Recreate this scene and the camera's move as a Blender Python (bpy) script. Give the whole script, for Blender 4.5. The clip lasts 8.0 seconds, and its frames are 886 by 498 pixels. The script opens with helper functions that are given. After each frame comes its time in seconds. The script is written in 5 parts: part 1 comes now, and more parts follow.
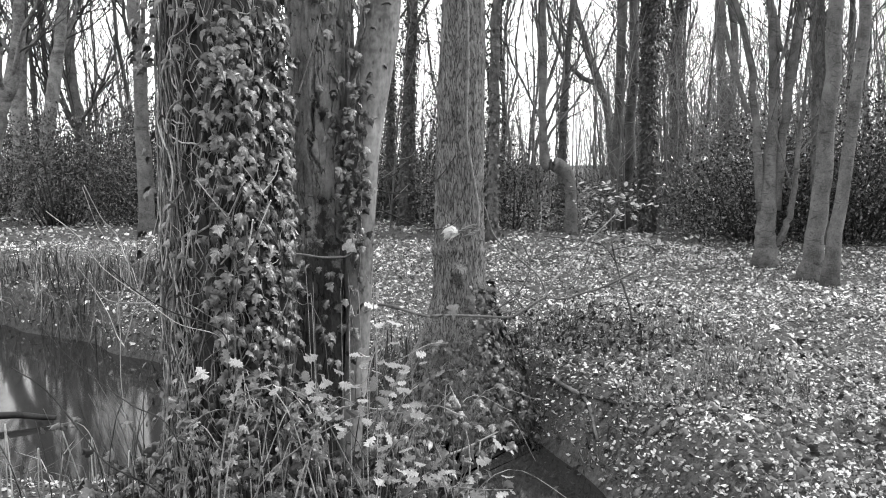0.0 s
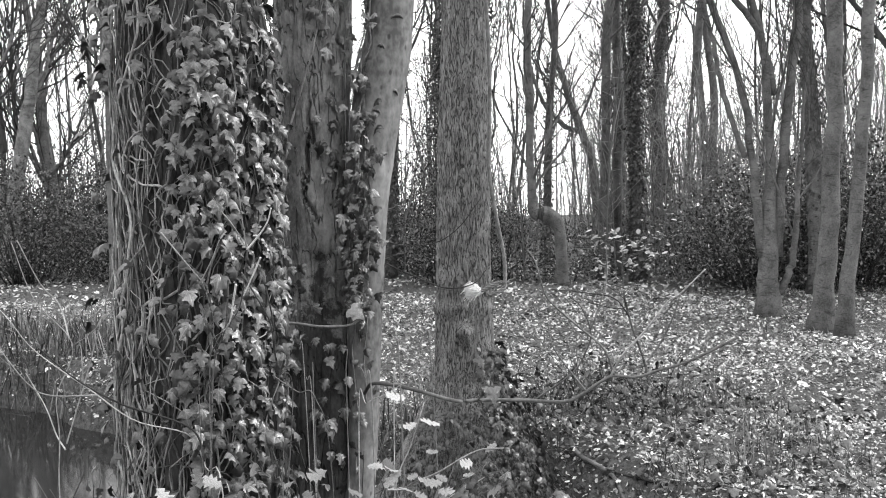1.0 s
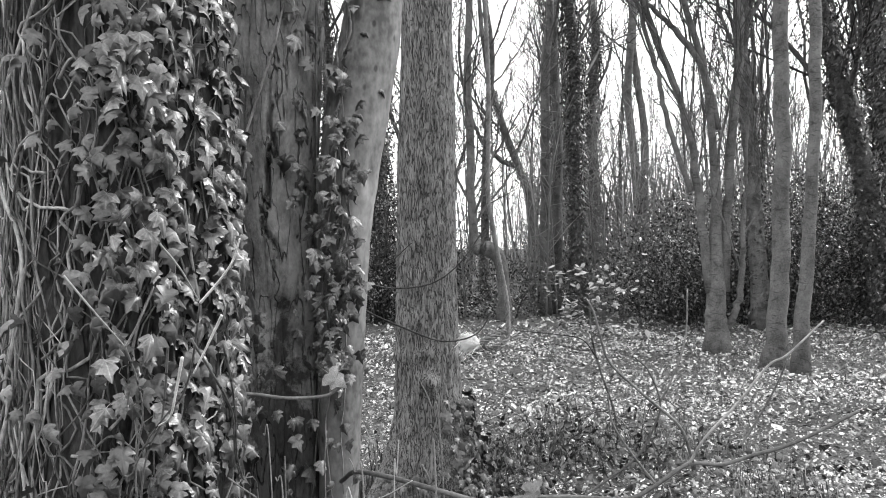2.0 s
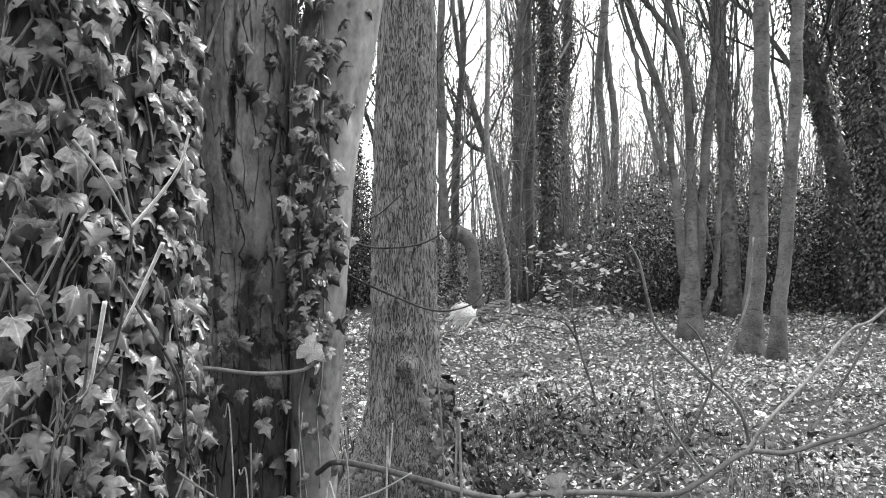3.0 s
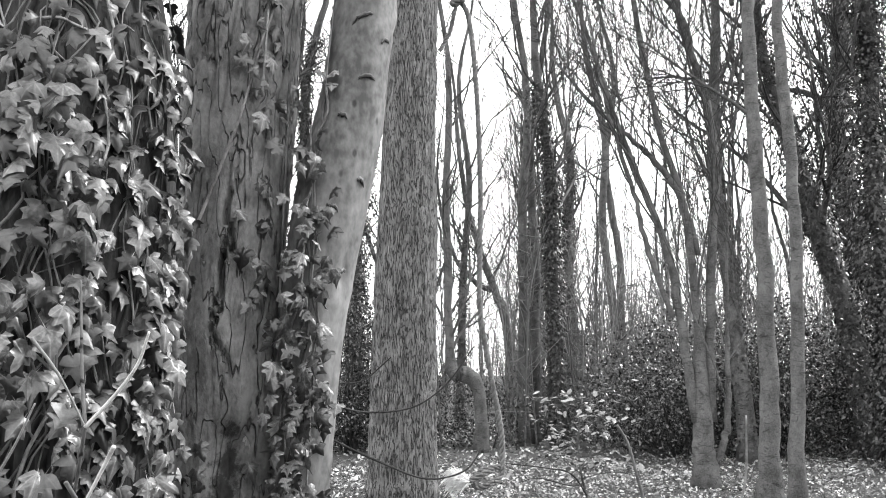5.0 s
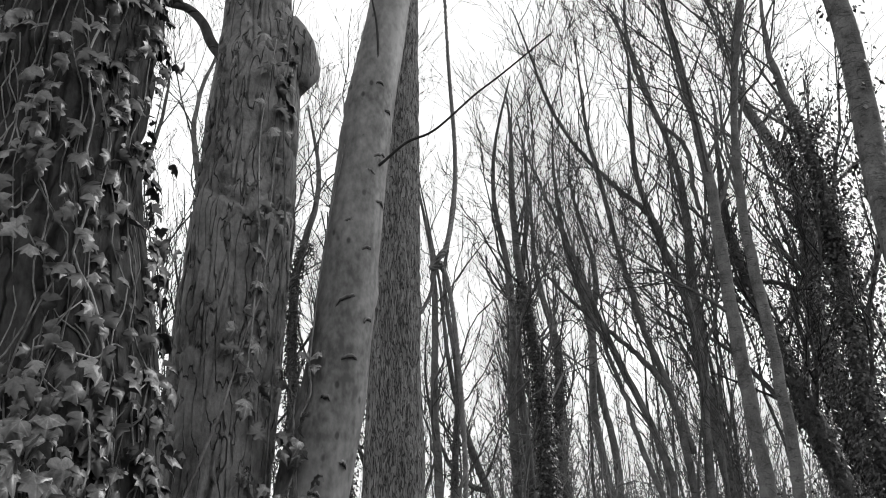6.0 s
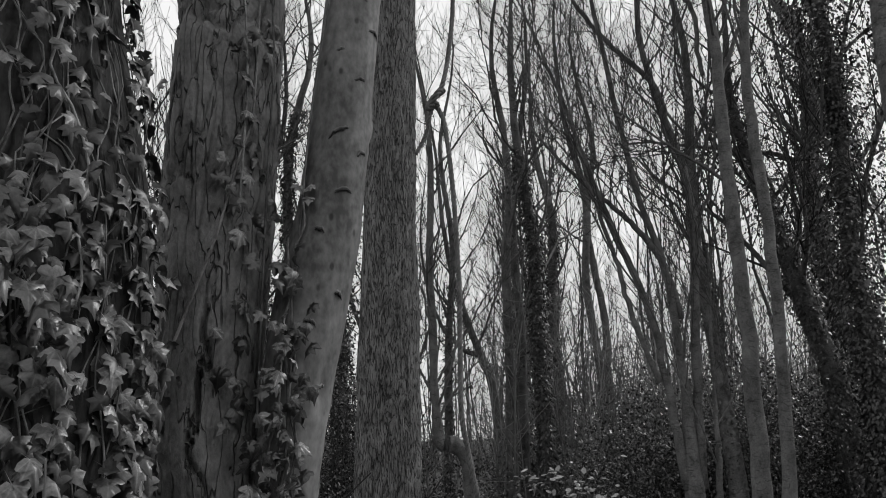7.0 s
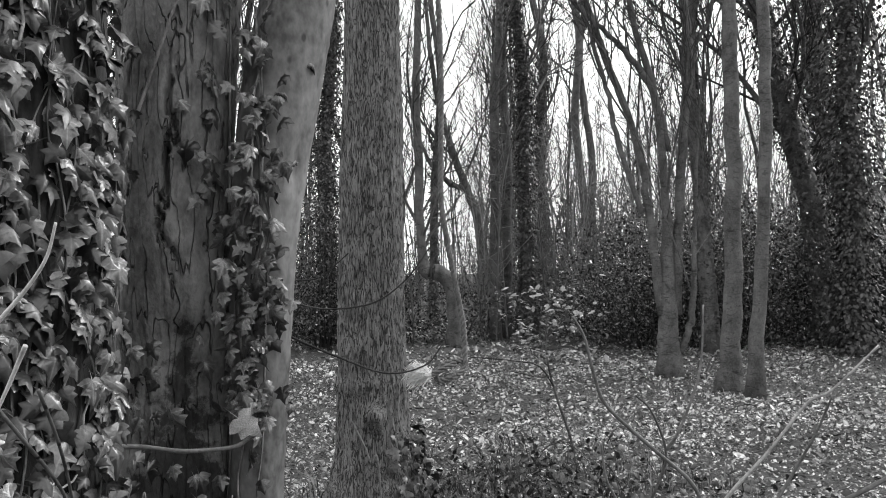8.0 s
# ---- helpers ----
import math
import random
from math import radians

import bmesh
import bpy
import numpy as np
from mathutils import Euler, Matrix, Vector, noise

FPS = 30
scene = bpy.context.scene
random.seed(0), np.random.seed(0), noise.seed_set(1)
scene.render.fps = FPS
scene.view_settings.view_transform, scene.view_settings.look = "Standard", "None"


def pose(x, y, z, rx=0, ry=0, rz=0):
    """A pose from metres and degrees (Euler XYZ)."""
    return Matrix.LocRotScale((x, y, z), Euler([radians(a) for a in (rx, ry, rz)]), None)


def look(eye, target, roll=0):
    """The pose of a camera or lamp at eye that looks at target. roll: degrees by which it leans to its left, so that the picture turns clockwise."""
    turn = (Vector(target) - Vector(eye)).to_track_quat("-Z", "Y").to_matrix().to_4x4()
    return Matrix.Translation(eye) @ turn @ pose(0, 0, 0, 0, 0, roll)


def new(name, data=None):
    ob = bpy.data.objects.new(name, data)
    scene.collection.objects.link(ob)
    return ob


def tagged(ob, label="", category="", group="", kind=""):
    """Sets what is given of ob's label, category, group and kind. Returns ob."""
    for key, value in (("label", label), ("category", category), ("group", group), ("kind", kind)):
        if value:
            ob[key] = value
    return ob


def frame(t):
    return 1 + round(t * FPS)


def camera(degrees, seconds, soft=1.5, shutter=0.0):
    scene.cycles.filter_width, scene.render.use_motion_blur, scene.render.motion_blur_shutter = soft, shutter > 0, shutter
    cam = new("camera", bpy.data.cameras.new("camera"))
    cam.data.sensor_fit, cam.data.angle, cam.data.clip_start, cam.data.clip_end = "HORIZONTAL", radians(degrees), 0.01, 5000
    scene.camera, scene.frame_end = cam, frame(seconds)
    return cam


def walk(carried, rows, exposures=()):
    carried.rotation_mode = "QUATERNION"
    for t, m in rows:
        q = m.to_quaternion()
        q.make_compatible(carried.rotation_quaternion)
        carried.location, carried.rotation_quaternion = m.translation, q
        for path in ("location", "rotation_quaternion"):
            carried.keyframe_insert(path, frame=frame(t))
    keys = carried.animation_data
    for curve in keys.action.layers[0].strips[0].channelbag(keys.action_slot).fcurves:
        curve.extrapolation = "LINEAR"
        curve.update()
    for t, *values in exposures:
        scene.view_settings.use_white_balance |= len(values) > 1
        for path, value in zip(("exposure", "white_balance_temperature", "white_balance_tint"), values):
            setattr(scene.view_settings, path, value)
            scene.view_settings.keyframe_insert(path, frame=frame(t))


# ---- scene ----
cam = camera(60.8, 8.0, soft=1.0)
PATH = [
    (0, (0.0, 0.0, 1.8), (0.0, 1.987, 1.574), 0.0),
    (0.5, (-0.062, 0.363, 1.789), (-0.057, 2.355, 1.617), -0.5),
    (1, (-0.192, 0.702, 1.775), (-0.134, 2.699, 1.683), -0.8),
    (1.5, (-0.288, 1.046, 1.759), (-0.149, 3.041, 1.727), -1.0),
    (2, (-0.399, 1.381, 1.776), (-0.152, 3.365, 1.774), -0.9),
    (2.2, (-0.431, 1.476, 1.78), (-0.153, 3.457, 1.78), -0.7),
    (2.75, (-0.451, 1.709, 1.717), (-0.118, 3.681, 1.701), -0.4),
    (3.3, (-0.41, 1.79, 1.642), (-0.077, 3.762, 1.59), -0.1),
    (3.5, (-0.403, 1.817, 1.635), (-0.072, 3.788, 1.576), 0.3),
    (4, (-0.389, 1.818, 1.628), (-0.074, 3.793, 1.593), 0.4),
    (4.5, (-0.387, 1.804, 1.635), (-0.077, 3.778, 1.709), 0.2),
    (5, (-0.383, 1.764, 1.748), (-0.072, 3.712, 2.075), -0.2),
    (5.2, (-0.372, 1.747, 1.819), (-0.058, 3.675, 2.251), -0.6),
    (5.5, (-0.37, 1.714, 1.893), (-0.051, 3.596, 2.488), -1.2),
    (5.75, (-0.373, 1.681, 1.942), (-0.049, 3.519, 2.66), -1.7),
    (6.05, (-0.378, 1.647, 1.981), (-0.049, 3.448, 2.787), -2.2),
    (6.3, (-0.38, 1.636, 1.993), (-0.049, 3.44, 2.791), -2.2),
    (6.5, (-0.38, 1.632, 1.998), (-0.05, 3.454, 2.753), -2.1),
    (7, (-0.367, 1.731, 1.881), (-0.019, 3.64, 2.367), -1.7),
    (7.5, (-0.346, 1.801, 1.779), (0.027, 3.751, 2.019), -1.4),
    (8, (-0.332, 1.825, 1.738), (0.051, 3.788, 1.8), -1.0),
]
EXPOSURES = [(0, 0.31), (2.0, 0.35), (4.4, 0.41), (5.2, 0.64), (6.3, -1.06), (7.0, -1.2), (7.5, -0.72), (8.0, -0.33)]
walk(cam, [(t, look(eye, target, roll)) for t, eye, target, roll in PATH], EXPOSURES)

# ---- sky and sun: a bright overcast winter day ----
world = bpy.data.worlds.new("overcast_sky")
scene.world = world
world.use_nodes = True
wn, wl = world.node_tree.nodes, world.node_tree.links
wn.clear()
sky = wn.new("ShaderNodeTexSky")
sky.sky_type = "NISHITA"
sky.sun_disc = False
sky.sun_elevation, sky.sun_rotation = radians(39), radians(76)
sky_grey = wn.new("ShaderNodeRGBToBW")
sky_scaled = wn.new("ShaderNodeMath")
sky_scaled.operation = "MULTIPLY"
sky_scaled.inputs[1].default_value = 0.10
cloud_mix = wn.new("ShaderNodeMix")
cloud_mix.data_type = "FLOAT"
cloud_mix.inputs[0].default_value = 0.8
cloud_mix.inputs[3].default_value = 1.0
world_bg = wn.new("ShaderNodeBackground")
world_bg.inputs["Strength"].default_value = 2.55
world_out = wn.new("ShaderNodeOutputWorld")
wl.new(sky.outputs[0], sky_grey.inputs[0])
wl.new(sky_grey.outputs[0], sky_scaled.inputs[0])
wl.new(sky_scaled.outputs[0], cloud_mix.inputs[2])
wl.new(cloud_mix.outputs[0], world_bg.inputs["Color"])
wl.new(world_bg.outputs[0], world_out.inputs[0])

sun_data = bpy.data.lights.new("sun", "SUN")
sun_data.energy, sun_data.angle = 2.2, radians(20)
sun = new("sun", sun_data)
sun.matrix_world = look((12, 8, 10), (0, 5, 0))


# ---- materials ----
ALBEDO_SCALE = 0.8  # all base colours darkened alike, for contrast against the bright sky


def mat(name, dark, light, size=8.0, stretch=1.0, rough=0.85, bump=0.3, fine=60.0, island=0.0, random_ob=0.0, spec=0.3, spots=0.0, cracks=None):
    """A mottled grey surface: coarse patches, fine grain, relief; island and random_ob vary it piece by piece."""
    dark, light = ALBEDO_SCALE * dark, ALBEDO_SCALE * light
    m = bpy.data.materials.new(name)
    m.use_nodes = True
    n, l = m.node_tree.nodes, m.node_tree.links
    b = n["Principled BSDF"]
    co = n.new("ShaderNodeTexCoord")
    mp = n.new("ShaderNodeMapping")
    mp.inputs["Scale"].default_value = (1, 1, stretch)
    l.new(co.outputs["Object"], mp.inputs[0])
    coarse = n.new("ShaderNodeTexNoise")
    coarse.inputs["Scale"].default_value, coarse.inputs["Detail"].default_value, coarse.inputs["Roughness"].default_value = size, 6, 0.65
    grain = n.new("ShaderNodeTexNoise")
    grain.inputs["Scale"].default_value, grain.inputs["Detail"].default_value = fine, 4
    l.new(mp.outputs[0], coarse.inputs[0])
    l.new(mp.outputs[0], grain.inputs[0])
    add = n.new("ShaderNodeMath")
    add.operation = "MULTIPLY_ADD"
    add.inputs[1].default_value = 0.45
    l.new(grain.outputs[0], add.inputs[0])
    l.new(coarse.outputs[0], add.inputs[2])
    ramp = n.new("ShaderNodeValToRGB")
    ramp.color_ramp.elements[0].position, ramp.color_ramp.elements[0].color = 0.55, (dark, dark, dark, 1)
    ramp.color_ramp.elements[1].position, ramp.color_ramp.elements[1].color = 0.89, (light, light, light, 1)
    l.new(add.outputs[0], ramp.inputs[0])
    colour = ramp.outputs[0]
    for amount, node, socket in ((island, "ShaderNodeNewGeometry", "Random Per Island"), (random_ob, "ShaderNodeObjectInfo", "Random")):
        if amount:
            src = n.new(node)
            rng = n.new("ShaderNodeMapRange")
            rng.inputs[3].default_value, rng.inputs[4].default_value = 1 - amount, 1 + amount * 2.2
            skew = n.new("ShaderNodeMath")
            skew.operation = "POWER"
            skew.inputs[1].default_value = 1.7
            l.new(src.outputs[socket], skew.inputs[0])
            l.new(skew.outputs[0], rng.inputs[0])
            mul = n.new("ShaderNodeVectorMath")
            mul.operation = "SCALE"
            l.new(colour, mul.inputs[0])
            l.new(rng.outputs[0], mul.inputs["Scale"])
            colour = mul.outputs[0]
    if spots:
        vor = n.new("ShaderNodeTexVoronoi")
        vor.inputs["Scale"].default_value = spots
        l.new(mp.outputs[0], vor.inputs[0])
        cut = n.new("ShaderNodeMapRange")
        cut.inputs[1].default_value, cut.inputs[2].default_value, cut.inputs[3].default_value, cut.inputs[4].default_value = 0.08, 0.16, 0.35, 1.0
        l.new(vor.outputs["Distance"], cut.inputs[0])
        mul = n.new("ShaderNodeVectorMath")
        mul.operation = "SCALE"
        l.new(colour, mul.inputs[0])
        l.new(cut.outputs[0], mul.inputs["Scale"])
        colour = mul.outputs[0]
    relief = add.outputs[0]
    if cracks:
        # cracks: lines a metre across, their upright stretch, the width and the depth of the lines, how far they wander
        cells, tall, width, depth, wander = cracks
        wob = n.new("ShaderNodeVectorMath")
        wob.operation = "MULTIPLY_ADD"
        wob.inputs[1].default_value = (wander / cells,) * 3
        wn2 = n.new("ShaderNodeTexNoise")
        wn2.inputs["Scale"].default_value, wn2.inputs["Detail"].default_value = cells * 0.5, 3
        l.new(co.outputs["Object"], wn2.inputs[0])
        l.new(wn2.outputs["Color"], wob.inputs[0])
        l.new(co.outputs["Object"], wob.inputs[2])
        mp2 = n.new("ShaderNodeMapping")
        mp2.inputs["Scale"].default_value = (1, 1, tall)
        l.new(wob.outputs[0], mp2.inputs[0])
        ridged = n.new("ShaderNodeTexNoise")
        ridged.inputs["Scale"].default_value, ridged.inputs["Detail"].default_value, ridged.inputs["Roughness"].default_value = cells, 1.5, 0.4
        l.new(mp2.outputs[0], ridged.inputs[0])
        centred = n.new("ShaderNodeMath")
        centred.operation = "SUBTRACT"
        centred.inputs[1].default_value = 0.5
        l.new(ridged.outputs[0], centred.inputs[0])
        valley = n.new("ShaderNodeMath")
        valley.operation = "ABSOLUTE"
        l.new(centred.outputs[0], valley.inputs[0])
        cut = n.new("ShaderNodeMapRange")
        cut.inputs[2].default_value, cut.inputs[3].default_value = width, 1 - depth
        # the lines fade out here and there
        gaps = n.new("ShaderNodeTexNoise")
        gaps.inputs["Scale"].default_value, gaps.inputs["Detail"].default_value = cells * 0.35, 3
        l.new(mp2.outputs[0], gaps.inputs[0])
        fade = n.new("ShaderNodeMapRange")
        fade.inputs[1].default_value, fade.inputs[2].default_value = 0.36, 0.56
        fade.inputs[3].default_value, fade.inputs[4].default_value = width * 0.5, width
        l.new(gaps.outputs[0], fade.inputs[0])
        l.new(fade.outputs[0], cut.inputs[2])
        l.new(valley.outputs[0], cut.inputs[0])
        mul = n.new("ShaderNodeVectorMath")
        mul.operation = "SCALE"
        l.new(colour, mul.inputs[0])
        l.new(cut.outputs[0], mul.inputs["Scale"])
        colour = mul.outputs[0]
        both = n.new("ShaderNodeMath")
        both.operation = "MULTIPLY_ADD"
        both.inputs[1].default_value = 1.5
        l.new(cut.outputs[0], both.inputs[0])
        l.new(add.outputs[0], both.inputs[2])
        relief = both.outputs[0]
    l.new(colour, b.inputs["Base Color"])
    b.inputs["Roughness"].default_value = rough
    b.inputs["Specular IOR Level"].default_value = spec
    if bump:
        bp = n.new("ShaderNodeBump")
        bp.inputs["Strength"].default_value, bp.inputs["Distance"].default_value = bump, 0.01
        l.new(relief, bp.inputs["Height"])
        l.new(bp.outputs[0], b.inputs["Normal"])
    return m


M_OAK = mat("furrowed_bark", 0.13, 0.25, 10, 0.7, 0.9, 1.0, 110, cracks=(84, 0.13, 0.08, 0.82, 0.5))
M_PLATE = mat("plated_bark", 0.12, 0.31, 9, 0.6, 0.8, 1.0, 90, cracks=(30, 0.15, 0.022, 0.65, 0.35))
M_PALE = mat("smooth_pale_bark", 0.09, 0.32, 4, 0.6, 0.65, 0.25, 55, spots=18)
# vine-grown bark, its colour darkened for the shade between the ivy leaves
M_IVYBARK = mat("shaded_vine_bark", 0.022, 0.09, 12, 0.4, 0.9, 0.9, 90, cracks=(24, 0.15, 0.09, 0.75, 0.6))
M_VINE = mat("ivy_stem", 0.08, 0.34, 20, 0.5, 0.85, 0.4, 120, random_ob=0.5)
M_IVY = mat("ivy_leaf", 0.035, 0.11, 1.3, 1, 0.3, 0.12, 5, random_ob=0.8, spec=0.75)
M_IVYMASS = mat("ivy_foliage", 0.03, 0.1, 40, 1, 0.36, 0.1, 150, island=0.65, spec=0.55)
# darker copy of ivy_foliage: the shade is in its base colour
M_IVYSHADED = mat("shaded_ivy", 0.016, 0.055, 30, 1, 0.32, 0.1, 150, island=0.7, spec=0.5)
M_EVER = mat("evergreen_leaf", 0.022, 0.065, 12, 1, 0.27, 0.1, 100, island=0.85, spec=0.75)
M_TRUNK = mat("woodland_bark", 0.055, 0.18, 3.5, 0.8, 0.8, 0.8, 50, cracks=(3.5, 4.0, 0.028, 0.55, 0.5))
M_TRUNKPALE = mat("pale_woodland_bark", 0.045, 0.27, 3.5, 1.4, 0.8, 0.5, 30, cracks=(4, 3.2, 0.025, 0.4, 0.6))
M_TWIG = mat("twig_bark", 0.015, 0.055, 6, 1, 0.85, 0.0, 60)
M_FARWOOD = mat("far_wood_bark", 0.035, 0.1, 0.6, 1, 0.9, 0.0, 4, island=0.4)
M_STICK = mat("pale_stick", 0.13, 0.34, 12, 1, 0.6, 0.3, 120, random_ob=0.45)
M_SHOOT = mat("pale_shoot", 0.24, 0.5, 14, 1, 0.55, 0.3, 140, random_ob=0.45)
M_SOIL = mat("leaf_mould", 0.02, 0.13, 20, 1, 0.95, 1.0, 70)
M_LITTER = mat("dead_leaf", 0.24, 0.46, 14, 1, 0.42, 0.2, 60, island=0.82, spec=0.45)
M_DRYLEAF = mat("dry_oak_leaf", 0.17, 0.36, 20, 1, 0.6, 0.2, 120, random_ob=0.3)
M_GRASS = mat("dry_grass", 0.06, 0.2, 3, 1, 0.75, 0.0, 30, island=0.5)
M_ROPE = mat("rope_fibre", 0.13, 0.28, 30, 1, 0.85, 0.5, 250)
M_FRAY = mat("frayed_fibre", 0.9, 1.1, 30, 1, 0.9, 0.0, 200)
# paler than near twigs: distance haze put into the bark colour
M_HAZEWOOD = mat("hazed_wood_twigs", 0.12, 0.24, 0.6, 1, 0.9, 0.0, 4, island=0.3)
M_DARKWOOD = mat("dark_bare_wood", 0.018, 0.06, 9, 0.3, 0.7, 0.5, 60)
M_PLANK = mat("weathered_plank", 0.06, 0.18, 6, 4, 0.85, 0.4, 60)


def hollow_shade(m, x0, z1, slope, dark):
    """Shade of a hollow painted into the colour: a ragged tongue below z1 round x0 of a stem's front."""
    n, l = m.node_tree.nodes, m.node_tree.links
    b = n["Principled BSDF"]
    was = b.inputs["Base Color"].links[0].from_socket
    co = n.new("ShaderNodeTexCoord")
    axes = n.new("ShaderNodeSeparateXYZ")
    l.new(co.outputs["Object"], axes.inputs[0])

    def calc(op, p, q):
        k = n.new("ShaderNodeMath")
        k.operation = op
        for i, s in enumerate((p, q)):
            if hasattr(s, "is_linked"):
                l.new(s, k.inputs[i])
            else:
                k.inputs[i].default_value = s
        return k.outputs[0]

    edge_noise = n.new("ShaderNodeTexNoise")
    edge_noise.inputs["Scale"].default_value, edge_noise.inputs["Detail"].default_value, edge_noise.inputs["Roughness"].default_value = 13, 8, 0.7
    l.new(co.outputs["Object"], edge_noise.inputs[0])
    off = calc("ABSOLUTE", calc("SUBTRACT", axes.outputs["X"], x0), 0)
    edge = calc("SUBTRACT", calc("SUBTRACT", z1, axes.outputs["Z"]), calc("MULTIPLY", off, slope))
    edge = calc("ADD", edge, calc("MULTIPLY", calc("SUBTRACT", edge_noise.outputs[0], 0.5), 1.3))
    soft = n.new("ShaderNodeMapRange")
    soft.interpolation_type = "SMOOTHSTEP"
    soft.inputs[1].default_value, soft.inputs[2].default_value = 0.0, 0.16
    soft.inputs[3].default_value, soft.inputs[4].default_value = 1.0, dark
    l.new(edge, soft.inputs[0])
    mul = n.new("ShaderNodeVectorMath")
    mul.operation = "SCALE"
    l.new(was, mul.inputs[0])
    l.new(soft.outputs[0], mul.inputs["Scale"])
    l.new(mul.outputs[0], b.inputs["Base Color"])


def veined(m, gain):
    """Paler veins on a leaf blade: a midrib and two pairs that fan out from its foot."""
    n, l = m.node_tree.nodes, m.node_tree.links
    b = n["Principled BSDF"]
    was = b.inputs["Base Color"].links[0].from_socket
    co = n.new("ShaderNodeTexCoord")
    axes = n.new("ShaderNodeSeparateXYZ")
    l.new(co.outputs["Object"], axes.inputs[0])

    def calc(op, p, q):
        k = n.new("ShaderNodeMath")
        k.operation = op
        for i, s in enumerate((p, q)):
            if hasattr(s, "is_linked"):
                l.new(s, k.inputs[i])
            else:
                k.inputs[i].default_value = s
        return k.outputs[0]

    across = calc("ABSOLUTE", axes.outputs["X"], 0)
    near = across
    for slope, bend in ((0.78, 0.62), (2.6, 0.36)):
        near = calc("MINIMUM", near, calc("MULTIPLY", calc("ABSOLUTE", calc("SUBTRACT", across, calc("MULTIPLY", axes.outputs["Y"], slope)), 0), bend))
    soft = n.new("ShaderNodeMapRange")
    soft.inputs[1].default_value, soft.inputs[2].default_value = 0.008, 0.035
    soft.inputs[3].default_value, soft.inputs[4].default_value = gain, 1.0
    l.new(near, soft.inputs[0])
    mul = n.new("ShaderNodeVectorMath")
    mul.operation = "SCALE"
    l.new(was, mul.inputs[0])
    l.new(soft.outputs[0], mul.inputs["Scale"])
    l.new(mul.outputs[0], b.inputs["Base Color"])


veined(M_IVY, 1.7)
# the plated trunk's hollow gets its shade in the bark colour too
hollow_shade(M_PLATE, 0.04, 2.1, 3.6, 0.24)

M_WATER = bpy.data.materials.new("stream_water")
M_WATER.use_nodes = True
_n, _l = M_WATER.node_tree.nodes, M_WATER.node_tree.links
_b = _n["Principled BSDF"]
_b.inputs["Base Color"].default_value = (0.02, 0.02, 0.02, 1)
_b.inputs["Roughness"].default_value = 0.06
_b.inputs["IOR"].default_value = 1.33
_wv = _n.new("ShaderNodeTexNoise")
_wv.inputs["Scale"].default_value = 3.5
_wb = _n.new("ShaderNodeBump")
_wb.inputs["Strength"].default_value, _wb.inputs["Distance"].default_value = 0.07, 0.05
_l.new(_wv.outputs[0], _wb.inputs["Height"])
_l.new(_wb.outputs[0], _b.inputs["Normal"])


# ---- geometry helpers ----
def lattice(ix, iy, iz, seed):
    h = (ix.astype(np.int64) * 374761393 + iy.astype(np.int64) * 668265263 + iz.astype(np.int64) * 2147483647 + seed * 974711) & 0x7FFFFFFF
    h = ((h ^ (h >> 13)) * 1274126177) & 0x7FFFFFFF
    return ((h ^ (h >> 16)) & 0xFFFFF) / 0xFFFFF


def vnoise(p, seed=0):
    """Smooth noise from 0 to 1 at the rows of p."""
    p = np.asarray(p, float)
    i = np.floor(p).astype(np.int64)
    f = p - i
    f = f * f * (3 - 2 * f)
    out = 0
    for dx in (0, 1):
        for dy in (0, 1):
            for dz in (0, 1):
                w = (f[..., 0] if dx else 1 - f[..., 0]) * (f[..., 1] if dy else 1 - f[..., 1]) * (f[..., 2] if dz else 1 - f[..., 2])
                out = out + w * lattice(i[..., 0] + dx, i[..., 1] + dy, i[..., 2] + dz, seed)
    return out


